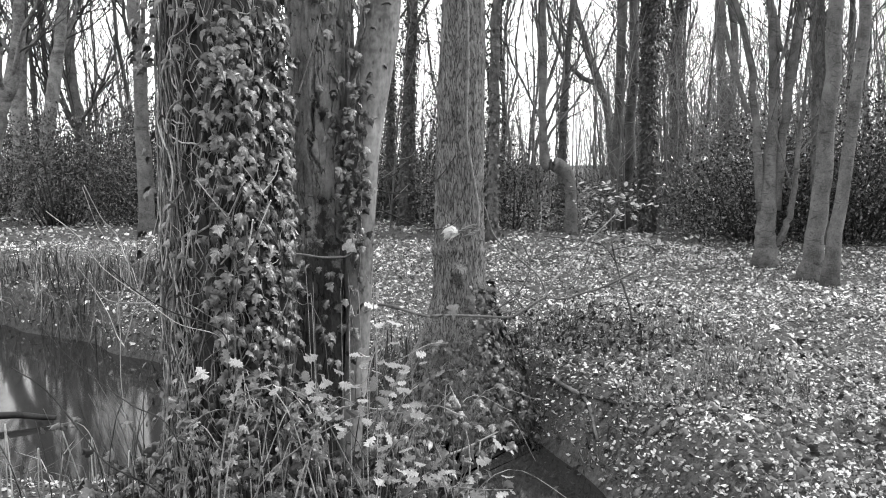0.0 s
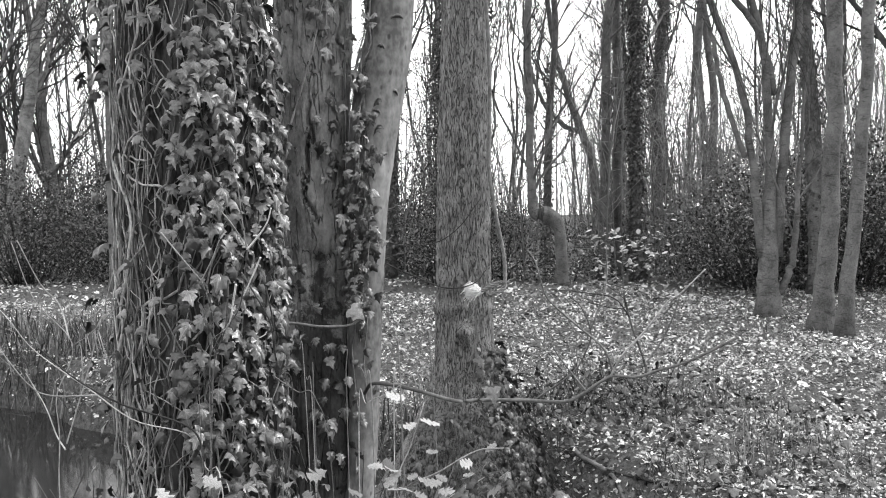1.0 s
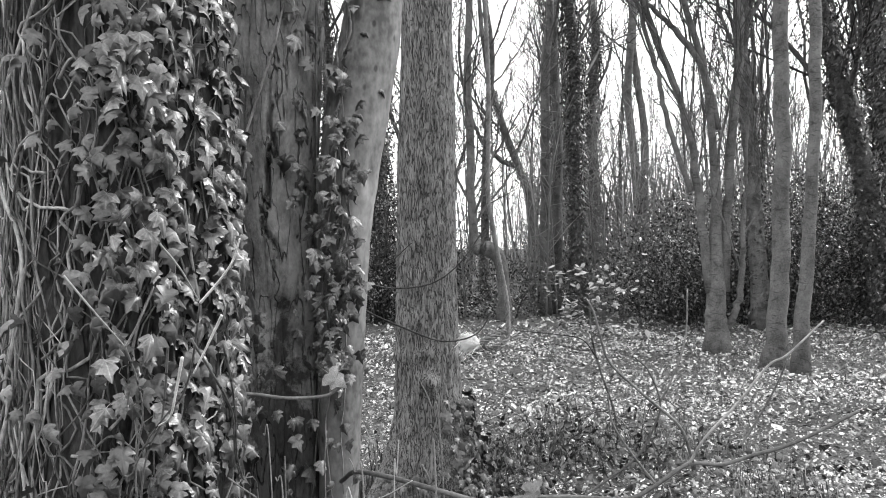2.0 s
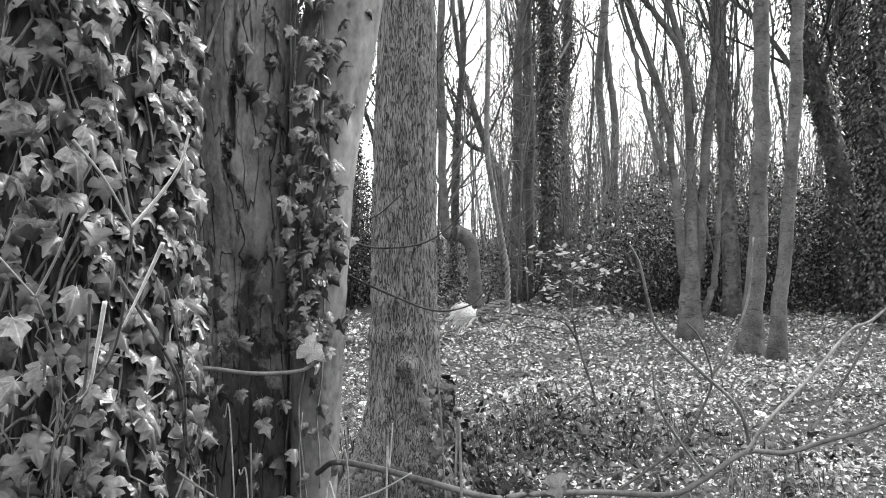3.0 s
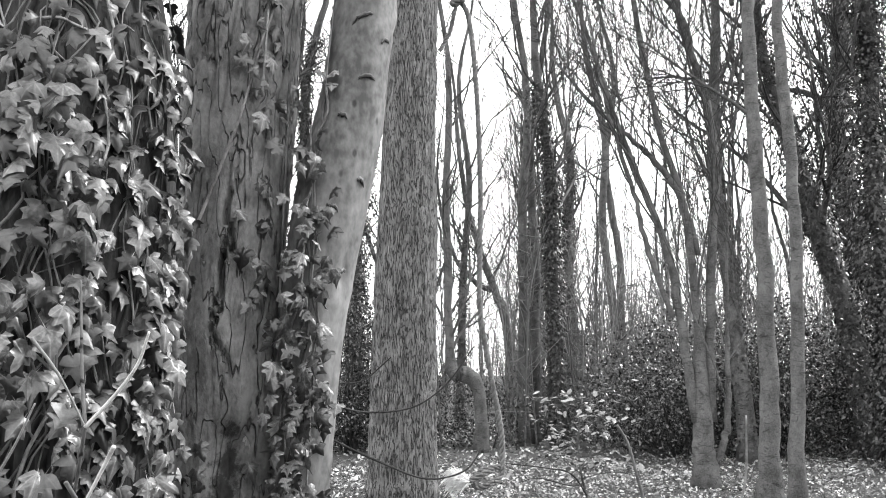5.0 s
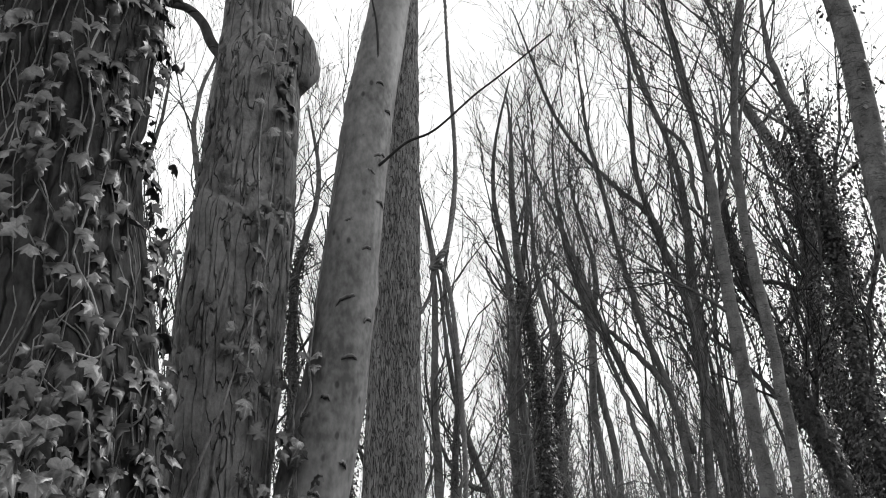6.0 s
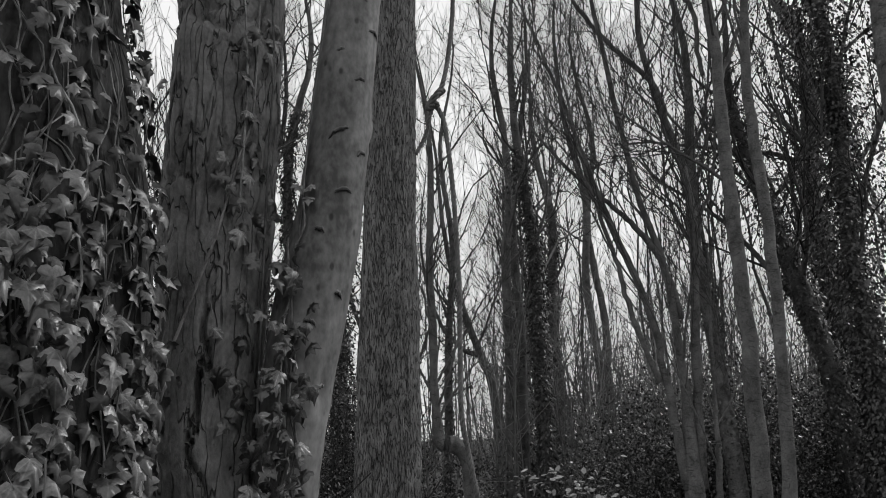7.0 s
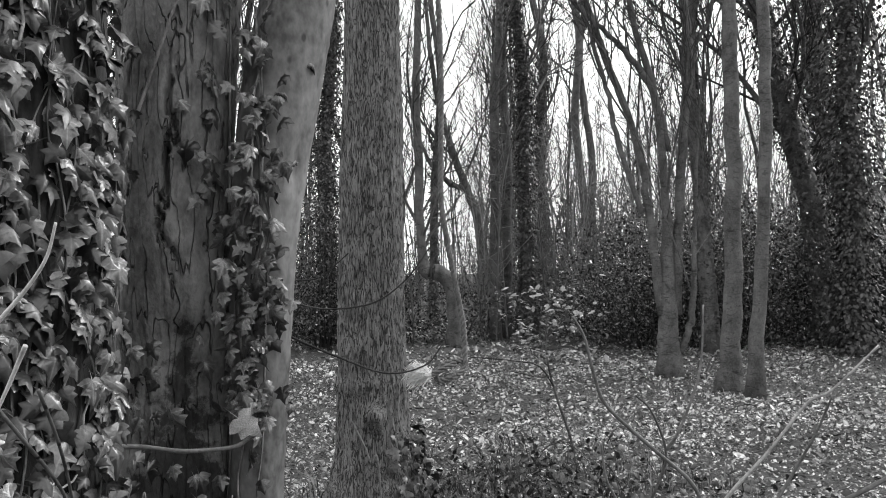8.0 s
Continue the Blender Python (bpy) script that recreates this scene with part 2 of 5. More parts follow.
class Geo:
    """Gathers tubes and leaves into one mesh."""

    def __init__(self):
        self.v, self.q, self.t, self.n = [], [], [], 0

    def add(self, v, q=None, t=None):
        if q is not None and len(q):
            self.q.append(np.asarray(q) + self.n)
        if t is not None and len(t):
            self.t.append(np.asarray(t) + self.n)
        self.v.append(np.asarray(v, float))
        self.n += len(v)

    def tube(self, pts, radii, sides=6, cap=True):
        pts, radii = np.asarray(pts, float), np.asarray(radii, float)
        k = len(pts)
        d = np.gradient(pts, axis=0)
        d /= np.linalg.norm(d, axis=1)[:, None] + 1e-9
        ref = np.array([1.0, 0, 0]) if abs(d[0, 0]) < 0.8 else np.array([0, 1.0, 0])
        u = ref - (d @ ref)[:, None] * d
        u /= np.linalg.norm(u, axis=1)[:, None] + 1e-9
        w = np.cross(d, u)
        a = np.linspace(0, 2 * math.pi, sides, endpoint=False)
        v = pts[:, None] + radii[:, None, None] * (np.cos(a)[None, :, None] * u[:, None] + np.sin(a)[None, :, None] * w[:, None])
        v = v.reshape(-1, 3)
        r, c = np.arange(k - 1)[:, None] * sides, np.arange(sides)[None]
        c2 = (c + 1) % sides
        q = np.stack([r + c, r + c2, r + sides + c2, r + sides + c], -1).reshape(-1, 4)
        t = None
        if cap:
            v = np.vstack([v, pts[:1], pts[-1:]])
            s = np.arange(sides)
            s2 = (s + 1) % sides
            e = (k - 1) * sides
            t = np.vstack([np.stack([s2, s, np.full(sides, k * sides)], -1), np.stack([e + s, e + s2, np.full(sides, k * sides + 1)], -1)])
        self.add(v, q, t)

    def leaves(self, tmpl, tris, place, ahead, normal, size):
        """Copies of a leaf: its length lies along ahead, its face along normal."""
        ahead = ahead / (np.linalg.norm(ahead, axis=1)[:, None] + 1e-9)
        side = np.cross(ahead, normal)
        side /= np.linalg.norm(side, axis=1)[:, None] + 1e-9
        up = np.cross(side, ahead)
        v = (tmpl[None, :, 0:1] * side[:, None] + tmpl[None, :, 1:2] * ahead[:, None] + tmpl[None, :, 2:3] * up[:, None]) * size[:, None, None] + place[:, None]
        t = (tris[None] + (np.arange(len(place)) * len(tmpl))[:, None, None]).reshape(-1, 3)
        self.add(v.reshape(-1, 3), t=t)

    def mesh(self, name, material, smooth=True):
        v = np.vstack(self.v)
        q = np.vstack(self.q) if self.q else np.zeros((0, 4), int)
        t = np.vstack(self.t) if self.t else np.zeros((0, 3), int)
        me = bpy.data.meshes.new(name)
        me.vertices.add(len(v))
        me.vertices.foreach_set("co", v.astype(np.float32).ravel())
        me.loops.add(q.size + t.size)
        me.loops.foreach_set("vertex_index", np.concatenate([q.ravel(), t.ravel()]).astype(np.int32))
        me.polygons.add(len(q) + len(t))
        me.polygons.foreach_set("loop_start", np.concatenate([np.arange(len(q)) * 4, q.size + np.arange(len(t)) * 3]).astype(np.int32))
        me.polygons.foreach_set("use_smooth", np.full(len(q) + len(t), smooth))
        me.update(calc_edges=True)
        me.validate()
        me.materials.append(material)
        return me


def part(name, geo, material, parent, label="", smooth=True, kind=""):
    ob = new(name, geo.mesh(name, material, smooth))
    ob.parent = parent
    return tagged(ob, label, kind=kind)


def thing(name, place, label, category, group=""):
    """An Empty at a thing's base; parts are built in its own frame."""
    ob = new(name)
    ob.location = place
    return tagged(ob, label, category, group)


def smooth_line(pts, n):
    """A rounded line through pts, n points long (any number of columns)."""
    pts = np.asarray(pts, float)
    k = len(pts)
    if k == 2:
        return pts[0] + np.linspace(0, 1, n)[:, None] * (pts[1] - pts[0])
    s = np.linspace(0, k - 1 - 1e-9, n)
    i = s.astype(int)
    f = (s - i)[:, None]
    p = np.vstack([2 * pts[0] - pts[1], pts, 2 * pts[-1] - pts[-2]])
    a, b, c, d = p[i], p[i + 1], p[i + 2], p[i + 3]
    return 0.5 * (2 * b + (c - a) * f + (2 * a - 5 * b + 4 * c - d) * f**2 + (3 * b - a - 3 * c + d) * f**3)


def unit(v):
    return v / (np.linalg.norm(v, axis=-1, keepdims=True) + 1e-9)


def fan(outline, lift=0.0, droop=0.0, ring=False):
    """A leaf blade from its outline, with a raised middle and a drooping tip; ring: a second, inner row of points."""
    o = np.array(outline, float)
    if ring:
        k = len(o)
        both = np.vstack([o, o * 0.55 + np.array([0, 0.42 * 0.45])])
        z = -droop * both[:, 1] ** 2 - lift * np.abs(both[:, 0]) ** 1.4
        z[:k] += 0.05 * np.sin(np.arange(k) * 2.1)
        s = np.arange(k)
        n = (s + 1) % k
        v = np.vstack([np.c_[both, z], [[0, 0.42, 0.0]]])
        return v, np.vstack([np.stack([s, n, n + k], -1), np.stack([s, n + k, s + k], -1), np.stack([s + k, n + k, np.full(k, 2 * k)], -1)])
    z = -droop * o[:, 1] ** 2 - lift * np.abs(o[:, 0])
    v = np.vstack([np.c_[o, z], [[0, 0.42, 0.02]]])
    k = len(o)
    s = np.arange(k)
    return v, np.stack([s, (s + 1) % k, np.full(k, k)], -1)


def mirrored(half):
    return half + [(-x, y) for x, y in reversed(half) if x > 1e-6]


IVY_LEAF = mirrored([(0, -0.03), (0.14, -0.15), (0.32, -0.11), (0.54, 0.08), (0.49, 0.18), (0.34, 0.27), (0.45, 0.52), (0.22, 0.62), (0.1, 0.84), (0.0, 1.06)])
OAK_LEAF = mirrored([(0, 0), (0.1, 0.12), (0.24, 0.2), (0.14, 0.32), (0.34, 0.46), (0.19, 0.55), (0.38, 0.72), (0.18, 0.78), (0.2, 0.95), (0, 1.02)])
OVAL_LEAF = mirrored([(0, 0), (0.24, 0.25), (0.24, 0.7), (0, 1)])
SMALL_LEAF = mirrored([(0, 0), (0.26, 0.45), (0, 1)])

rng = np.random.default_rng(7)


# ---- ground and stream ----
STREAM = np.array([(-30, 20, 1.8), (-14, 13, 1.6), (-8, 9.8, 1.5), (-4.8, 7.3, 1.75), (-2.5, 5.95, 1.25), (-0.7, 5.7, 0.55), (0.1, 5.65, 0.6), (0.6, 5.0, 0.3), (0.95, 4.0, 0.2), (1.3, 2.9, 0.2), (2.1, 1.0, 0.35), (4.0, -2.5, 0.6), (9, -9, 1.0), (16, -20, 1.0)])
STREAM = smooth_line(STREAM, 120)
WATER_Z = -0.6


def bank(x, y):
    """Distance from the stream's edge (minus: in the water)."""
    p = np.stack([x, y], -1)
    best = np.full(x.shape, 1e9)
    for a, b in zip(STREAM[:-1], STREAM[1:]):
        d = b[:2] - a[:2]
        f = np.clip(((p - a[:2]) @ d) / (d @ d), 0, 1)
        best = np.minimum(best, np.hypot(*(np.moveaxis(p - a[:2] - f[..., None] * d, -1, 0))) - (a[2] + f * (b[2] - a[2])))
    return best


def height(x, y):
    x, y = np.asarray(x, float), np.asarray(y, float)
    p = np.stack([x, y, 0 * x], -1)
    base = 0.16 * (vnoise(p * 0.35, 1) - 0.5) + 0.07 * (vnoise(p * 1.3, 2) - 0.5) + 0.03 * (vnoise(p * 4, 3) - 0.5)
    far = np.clip((np.hypot(x, y - 8) - 30) / 120, 0, 1)
    base = base * (1 + 6 * far)
    d = bank(x, y) + 0.25 * (vnoise(p * 1.7, 4) - 0.5)
    base = base - 0.15 * np.exp(-((x - 6.2) / 3.0) ** 2 - ((y - 12.6) / 2.6) ** 2)
    s = np.clip(1 - d / 0.75, 0, 1)
    s = s * s * (3 - 2 * s)
    return base - 0.98 * s


def spread(lo, hi, step, reach):
    core = np.arange(lo, hi + 1e-6, step)
    out = np.cumsum(step * 1.16 ** np.arange(1, 60))
    out = out[out < reach]
    return np.concatenate([lo - out[::-1], core, hi + out])


gx, gy = spread(-9, 12, 0.14, 400), spread(-2, 24, 0.14, 600)
GX, GY = np.meshgrid(gx, gy)
ground_geo = Geo()
nx, ny = len(gx), len(gy)
_r, _c = np.arange(ny - 1)[:, None] * nx, np.arange(nx - 1)[None]
ground_geo.add(np.stack([GX, GY, height(GX, GY)], -1).reshape(-1, 3), np.stack([_r + _c, _r + _c + 1, _r + nx + _c + 1, _r + nx + _c], -1).reshape(-1, 4))
ground = tagged(new("ground", ground_geo.mesh("ground", M_SOIL)), "dark woodland soil under fallen leaves", "ground", kind="structure")

water_geo = Geo()
side = unit(np.c_[-np.gradient(STREAM[:, 1]), np.gradient(STREAM[:, 0])])
wide = STREAM[:, 2:3] + 0.7
row_l, row_r = STREAM[:, :2] + side * wide, STREAM[:, :2] - side * wide
k = len(STREAM)
water_geo.add(np.vstack([np.c_[row_l, np.full(k, WATER_Z)], np.c_[row_r, np.full(k, WATER_Z)]]), np.stack([np.arange(k - 1) + k, np.arange(1, k) + k, np.arange(1, k), np.arange(k - 1)], -1))
tagged(new("water", water_geo.mesh("water", M_WATER)), "dark still stream water mirroring the bright sky", "stream", kind="structure")


# ---- trees ----
def gz(x, y):
    return float(height(np.array([x]), np.array([y]))[0])


def sprout(g, rs, start, way, length, radius, level, rise=0.25, spread_by=0.9, kids=(5, 5, 4), thin=0.0035, tw=None):
    """One limb and, level by level, its side branches and twigs."""
    n = 6 if level > 1 else 3
    pts, p, d = [start], start, way
    for _ in range(n):
        d = unit(d + rs.normal(0, 0.19, 3) + np.array([0, 0, rise * 0.3]))
        p = p + d * length / n
        pts.append(p)
    pts = np.array(pts)
    rad = np.linspace(radius, max(radius * 0.3, thin), n + 1)
    (g if level > 1 or tw is None else tw).tube(pts, rad, 5 if level > 1 and tw is not None else 3, cap=False)
    if level <= 0:
        return
    m = kids[min(level, len(kids)) - 1]
    for j in range(m):
        f = 0.22 + 0.76 * (j + rs.random()) / m
        i = min(int(f * n), n - 1)
        o = pts[i] + (pts[i + 1] - pts[i]) * (f * n - i)
        dd = unit(pts[i + 1] - pts[i])
        away = unit(np.cross(dd, rs.normal(0, 1, 3)))
        nd = unit(dd + away * spread_by * rs.uniform(0.5, 1.1))
        sprout(g, rs, o, nd, length * rs.uniform(0.4, 0.62), max(radius * (1 - 0.7 * f) * 0.6, thin), level - 1, rise, spread_by, kids, thin, tw)


def along(line, f):
    s = f * (len(line) - 1)
    i = min(int(s), len(line) - 2)
    return line[i] + (line[i + 1] - line[i]) * (s - i)


def scatter_on(line, radii, count, rs, z0, z1, out=0.06, sector=None):
    """Random places round a stem: the place, the outward way and the radius there."""
    s = rs.uniform(0, 1, count * 3)
    q = np.array([along(np.c_[line, radii], f) for f in s])
    ok = (q[:, 2] > z0) & (q[:, 2] < z1)
    q = q[ok][:count]
    a = rs.uniform(0, 2 * math.pi, len(q)) if sector is None else rs.uniform(sector[0], sector[1], len(q))
    w = np.stack([np.cos(a), np.sin(a), 0 * a], -1)
    return q[:, :3] + w * (q[:, 3] + rs.uniform(0, out, len(q)))[:, None], w


def ivy_coat(g, line, radii, count, rs, z0, z1, size=0.07, out=0.1):
    p, w = scatter_on(line, radii, count, rs, z0, z1, 0.02)
    # the leaves hang in clumps, some far out from the bark
    p = p + w * (out * (0.35 + 0.65 * np.clip((p[:, 2] - 2.5) / 3.5, 0, 1)) * rs.uniform(0, 1, len(p)) ** 1.3 * (0.15 + 2.4 * np.clip(vnoise(p * np.array([2.5, 2.5, 1.3]), 61) - 0.28, 0, 1)))[:, None]
    t, tri = np.array([(0, 0, 0), (0.33, 0.4, -0.06), (0, 1, -0.05), (-0.33, 0.4, -0.06)]), np.array([(0, 1, 2), (0, 2, 3)])
    n = len(p)
    ahead = unit(w * rs.uniform(0.1, 0.8, (n, 1)) + np.array([0, 0, -0.8]) + rs.normal(0, 0.35, (n, 3)))
    g.leaves(t, tri, p, ahead, unit(w + np.array([0, 0, 0.5]) + rs.normal(0, 0.3, (n, 3))), size * rs.uniform(0.6, 1.3, n))


def bark_tube(pts, radii, sides, rs_seed, rough=0.04):
    """A woodland stem with an uneven surface."""
    g = Geo()
    g.tube(pts, radii, sides)
    v = g.v[0]
    k = len(pts) * sides
    c = np.repeat(np.asarray(pts), sides, 0)
    rr = np.repeat(np.asarray(radii), sides)[:, None]
    nz = vnoise(v[:k] * np.array([7, 7, 1.6]), rs_seed) - 0.5 + 0.5 * (vnoise(v[:k] * np.array([16, 16, 5]), rs_seed + 1) - 0.5)
    v[:k] = v[:k] + unit(v[:k] - c) * nz[:, None] * rr * rough * 6
    return g


def woodland_tree(label, stems, limbs=10, ivy=0, ivy_top=9.0, pale=False, seed=1, limb_len=2.6, first=0.35, group="", spread_by=0.72, level=3, name="tree", ivy_out=0.24):
    """A bare tree; stems: rows of (x, y, z, radius) from the foot upward, each a stem of its own."""
    rs = np.random.default_rng(seed)
    foot = np.array(stems[0][0][:3], float)
    foot[2] = gz(foot[0], foot[1])
    tree = thing(name, foot, label, "tree", group)
    twig_geo, ivy_geo = Geo(), Geo()
    for si, rows in enumerate(stems):
        rows = np.array(rows, float)
        line = smooth_line(rows, 34)
        if si == 0:
            line[0, 2] = foot[2] - 0.1
        line[:, :3] -= foot
        line[1:-1, :2] += rs.normal(0, 0.012, (32, 2))
        # higher up the stem sways from side to side
        sway = np.clip((line[:, 2] - 4) / 8, 0, 1)
        line[:, 0] += sway * 0.3 * np.sin(line[:, 2] * rs.uniform(0.5, 0.9) + rs.uniform(0, 6))
        line[:, 1] += sway * 0.3 * np.sin(line[:, 2] * rs.uniform(0.5, 0.9) + rs.uniform(0, 6))
        pts, rad = line[:, :3], np.maximum(line[:, 3], 0.012)
        if si == 0:
            rad = rad * (1 + 0.5 * np.exp(-np.maximum(pts[:, 2], 0) / 0.2))
        part("trunk" if si == 0 else "stem", bark_tube(pts, rad, 14, seed * 7 + si), M_TRUNKPALE if pale else M_TRUNK, tree)
        count = max(4, int(1.1 * limbs) // len(stems))
        for j in range(count):
            f = first + (0.98 - first) * (j + rs.random()) / count
            o = along(line, f)
            a = rs.uniform(0, 2 * math.pi)
            d = unit(np.array([math.cos(a), math.sin(a), rs.uniform(0.8, 2.6)]))
            size = 1.6 * limb_len * (1.2 - 0.5 * f) * rs.uniform(0.6, 1.3)
            limb_geo = Geo()
            sprout(limb_geo, rs, o[:3], d, size, max(0.35 * o[3], 0.012), level - 1, 0.42, spread_by, (6, 6, 5), 0.005, twig_geo)
            part("limb", limb_geo, M_TRUNKPALE if pale else M_TRUNK, tree)
        if ivy:
            ivy_coat(ivy_geo, pts, rad, int(1.7 * ivy) // len(stems), rs, 0.1, ivy_top, 0.09, ivy_out)
    if twig_geo.n:
        part("twig_crown", twig_geo, M_TWIG, tree, kind="stuff")
    if ivy_geo.n:
        part("ivy", ivy_geo, M_IVYSHADED, tree, "ivy leaves clinging to the bark, coloured dark as in shade", kind="stuff")
    return tree


def up(x, y, r, lean=(0, 0), top=16.0, r_top=0.03):
    return [(x, y, 0, r), (x + lean[0] * 0.3, y + lean[1] * 0.3, top * 0.3, r * 0.85), (x + lean[0] * 0.65, y + lean[1] * 0.65, top * 0.65, r * 0.6), (x + lean[0], y + lean[1], top, r_top)]


woodland_tree("bare tree whose trunk bends sharply in an elbow", [[(3.159, 18.600, 0.000, 0.151), (3.121, 18.600, 1.077, 0.136), (3.022, 18.600, 1.569, 0.151), (2.780, 18.600, 1.743, 0.182), (2.515, 18.600, 1.796, 0.151), (2.447, 18.600, 2.363, 0.106), (2.425, 18.600, 3.574, 0.098), (2.379, 18.600, 7.205, 0.083), (2.251, 18.600, 11.745, 0.023)]], 9, seed=11, first=0.55)
woodland_tree("slender ivy-covered tree with bare top", [[(4.007, 26.000, 0.000, 0.144), (4.031, 26.000, 0.876, 0.144), (4.175, 26.000, 5.668, 0.120), (4.271, 26.000, 9.263, 0.096), (4.391, 26.000, 16.452, 0.024)]], 8, ivy=1500, ivy_top=7, seed=12)
woodland_tree("bare grey tree with twin trunks", [[(4.734, 21.000, 0.000, 0.145), (4.812, 21.000, 3.383, 0.128), (4.879, 21.000, 7.737, 0.112), (4.957, 21.000, 10.975, 0.089), (5.292, 21.000, 16.557, 0.022)], [(5.203, 21.447, -0.100, 0.156), (5.315, 21.558, 3.383, 0.134), (5.426, 21.558, 7.960, 0.112), (5.739, 21.558, 15.440, 0.022)]], 16, ivy=300, seed=13)
woodland_tree("tall tree thickly wrapped in ivy", [[(5.55, 20.5, 0, 0.17), (5.47, 20.5, 4, 0.15), (5.47, 20.5, 7.6, 0.13), (5.2, 20.5, 12.4, 0.08), (5.0, 20.5, 16, 0.02)]], 16, ivy=4600, ivy_top=9.5, seed=14)
woodland_tree("tall tree thickly wrapped in ivy", [up(9.2, 30, 0.24, (-0.3, 0), 18)], 12, ivy=4200, ivy_top=11, seed=15)
woodland_tree("straight bare pole-like tree", [[(12.045, 32.500, 0.000, 0.199), (11.796, 32.500, 6.845, 0.174), (11.491, 32.500, 11.687, 0.162), (11.145, 32.500, 16.943, 0.112), (10.938, 32.500, 24.274, 0.025)]], 9, seed=16, first=0.5)
woodland_tree("straight bare pole-like tree", [[(12.368, 32.500, 0.000, 0.191), (12.170, 32.500, 6.885, 0.155), (12.077, 32.500, 11.650, 0.143), (11.905, 32.500, 23.297, 0.024)]], 9, seed=17, first=0.5)
woodland_tree("grey multi-stemmed tree forking above a short thick base", [[(6.023, 14.000, 0.000, 0.191), (6.011, 14.000, 0.398, 0.185), (5.999, 14.000, 1.056, 0.156), (6.035, 14.000, 2.791, 0.074), (5.867, 14.000, 4.705, 0.066), (5.496, 14.000, 6.141, 0.054), (5.101, 14.000, 9.252, 0.042), (4.742, 14.000, 12.841, 0.012)], [(5.915, 14.000, 0.936, 0.090), (5.688, 14.000, 2.791, 0.066), (5.508, 14.000, 3.987, 0.060), (4.886, 14.000, 5.662, 0.060), (4.144, 14.000, 7.816, 0.036), (3.187, 13.880, 9.969, 0.012)], [(6.154, 14.000, 0.936, 0.108), (6.274, 14.000, 2.791, 0.081), (6.394, 14.000, 4.286, 0.078), (6.453, 14.000, 5.782, 0.072), (6.298, 14.000, 7.816, 0.072), (6.059, 14.000, 9.730, 0.054), (5.401, 14.000, 13.200, 0.014)], [(6.178, 13.940, 0.278, 0.060), (6.394, 13.880, 0.877, 0.054), (6.489, 13.880, 2.312, 0.036), (6.657, 13.880, 5.064, 0.014)], [(6.1, 14, 3.8, 0.06), (5.896, 14, 4.768, 0.055), (5.362, 14, 5.502, 0.05), (4.88, 14, 5.916, 0.042), (4.091, 14, 6.545, 0.032), (3.4, 14, 7.3, 0.015)], [(6.2, 14, 7.3, 0.06), (6.159, 14, 8.295, 0.055), (5.511, 14, 9.132, 0.048), (4.904, 14, 9.998, 0.04), (4.079, 14, 11.358, 0.03), (3.2, 14, 13, 0.012)], [(5.58, 14, 2.7, 0.05), (5.2, 14, 3.85, 0.045), (4.94, 14, 5.1, 0.04), (4.6, 14, 6.4, 0.03), (4.1, 14, 8.6, 0.012)]], 52, seed=18, first=0.4, limb_len=2.4)
woodland_tree("slim grey tree with ivy on its upper trunk", [[(8.004, 16.000, 0.000, 0.186), (7.829, 16.000, 3.575, 0.151), (7.666, 16.000, 6.369, 0.128), (7.631, 16.000, 11.374, 0.070), (7.631, 16.000, 17.195, 0.023)]], 12, ivy=500, ivy_top=8, seed=19)
woodland_tree("straight smooth grey trunk flared at its foot", [[(5.817, 11.844, 0.000, 0.164), (5.880, 11.844, 0.765, 0.132), (5.963, 11.844, 2.231, 0.118), (5.985, 11.844, 5.056, 0.104), (5.974, 11.844, 7.776, 0.091), (5.995, 11.844, 10.079, 0.064), (6.194, 11.844, 15.625, 0.014)], [(6.112, 12.123, 7.558, 0.041), (6.076, 12.263, 8.747, 0.039), (5.547, 12.309, 9.321, 0.034), (5.116, 12.356, 10.349, 0.029), (4.531, 12.402, 11.836, 0.012)], [(6.159, 12.030, 5.884, 0.041), (6.196, 12.216, 7.352, 0.039), (6.612, 12.216, 8.582, 0.034), (7.186, 12.216, 10.432, 0.024), (7.321, 12.216, 12.208, 0.010)]], 24, seed=20, first=0.52)
woodland_tree("leaning pale grey trunk beside a thicker one", [[(5.734, 11.100, 0.000, 0.103), (5.938, 11.100, 2.176, 0.085), (6.071, 11.100, 4.670, 0.081), (6.163, 11.100, 6.509, 0.081), (6.388, 11.100, 9.065, 0.058), (6.532, 11.100, 10.802, 0.045), (6.757, 11.100, 15.300, 0.011)]], 12, seed=21, first=0.52)
woodland_tree("dark leaning tree overgrown with ivy", [[(10.8, 16, 0, 0.3), (10.4, 16, 3, 0.24), (9.7, 16, 5.4, 0.2), (9.2, 16, 8, 0.12), (8.9, 16, 13, 0.02)]], 14, ivy=2600, ivy_top=10, seed=22, ivy_out=0.7)
woodland_tree("tall dark tree hung with ivy", [up(11.7, 17, 0.3, (-0.6, 0), 17)], 16, ivy=8000, ivy_top=12, seed=23, ivy_out=1.3)
woodland_tree("tall dark tree hung with ivy", [up(9.95, 14.2, 0.2, (-0.1, 0), 15)], 14, ivy=10000, ivy_top=11, seed=24, ivy_out=1.4)
woodland_tree("tall bare trunk at the clearing's edge", [up(6.57, 9.0, 0.22, (0, 0), 15, 0.04)], 9, ivy=500, ivy_top=12, seed=25, first=0.6)
woodland_tree("pale bare beech-like tree", [up(-13.95, 25, 0.26, (0.6, 0), 15)], 12, pale=True, seed=26)
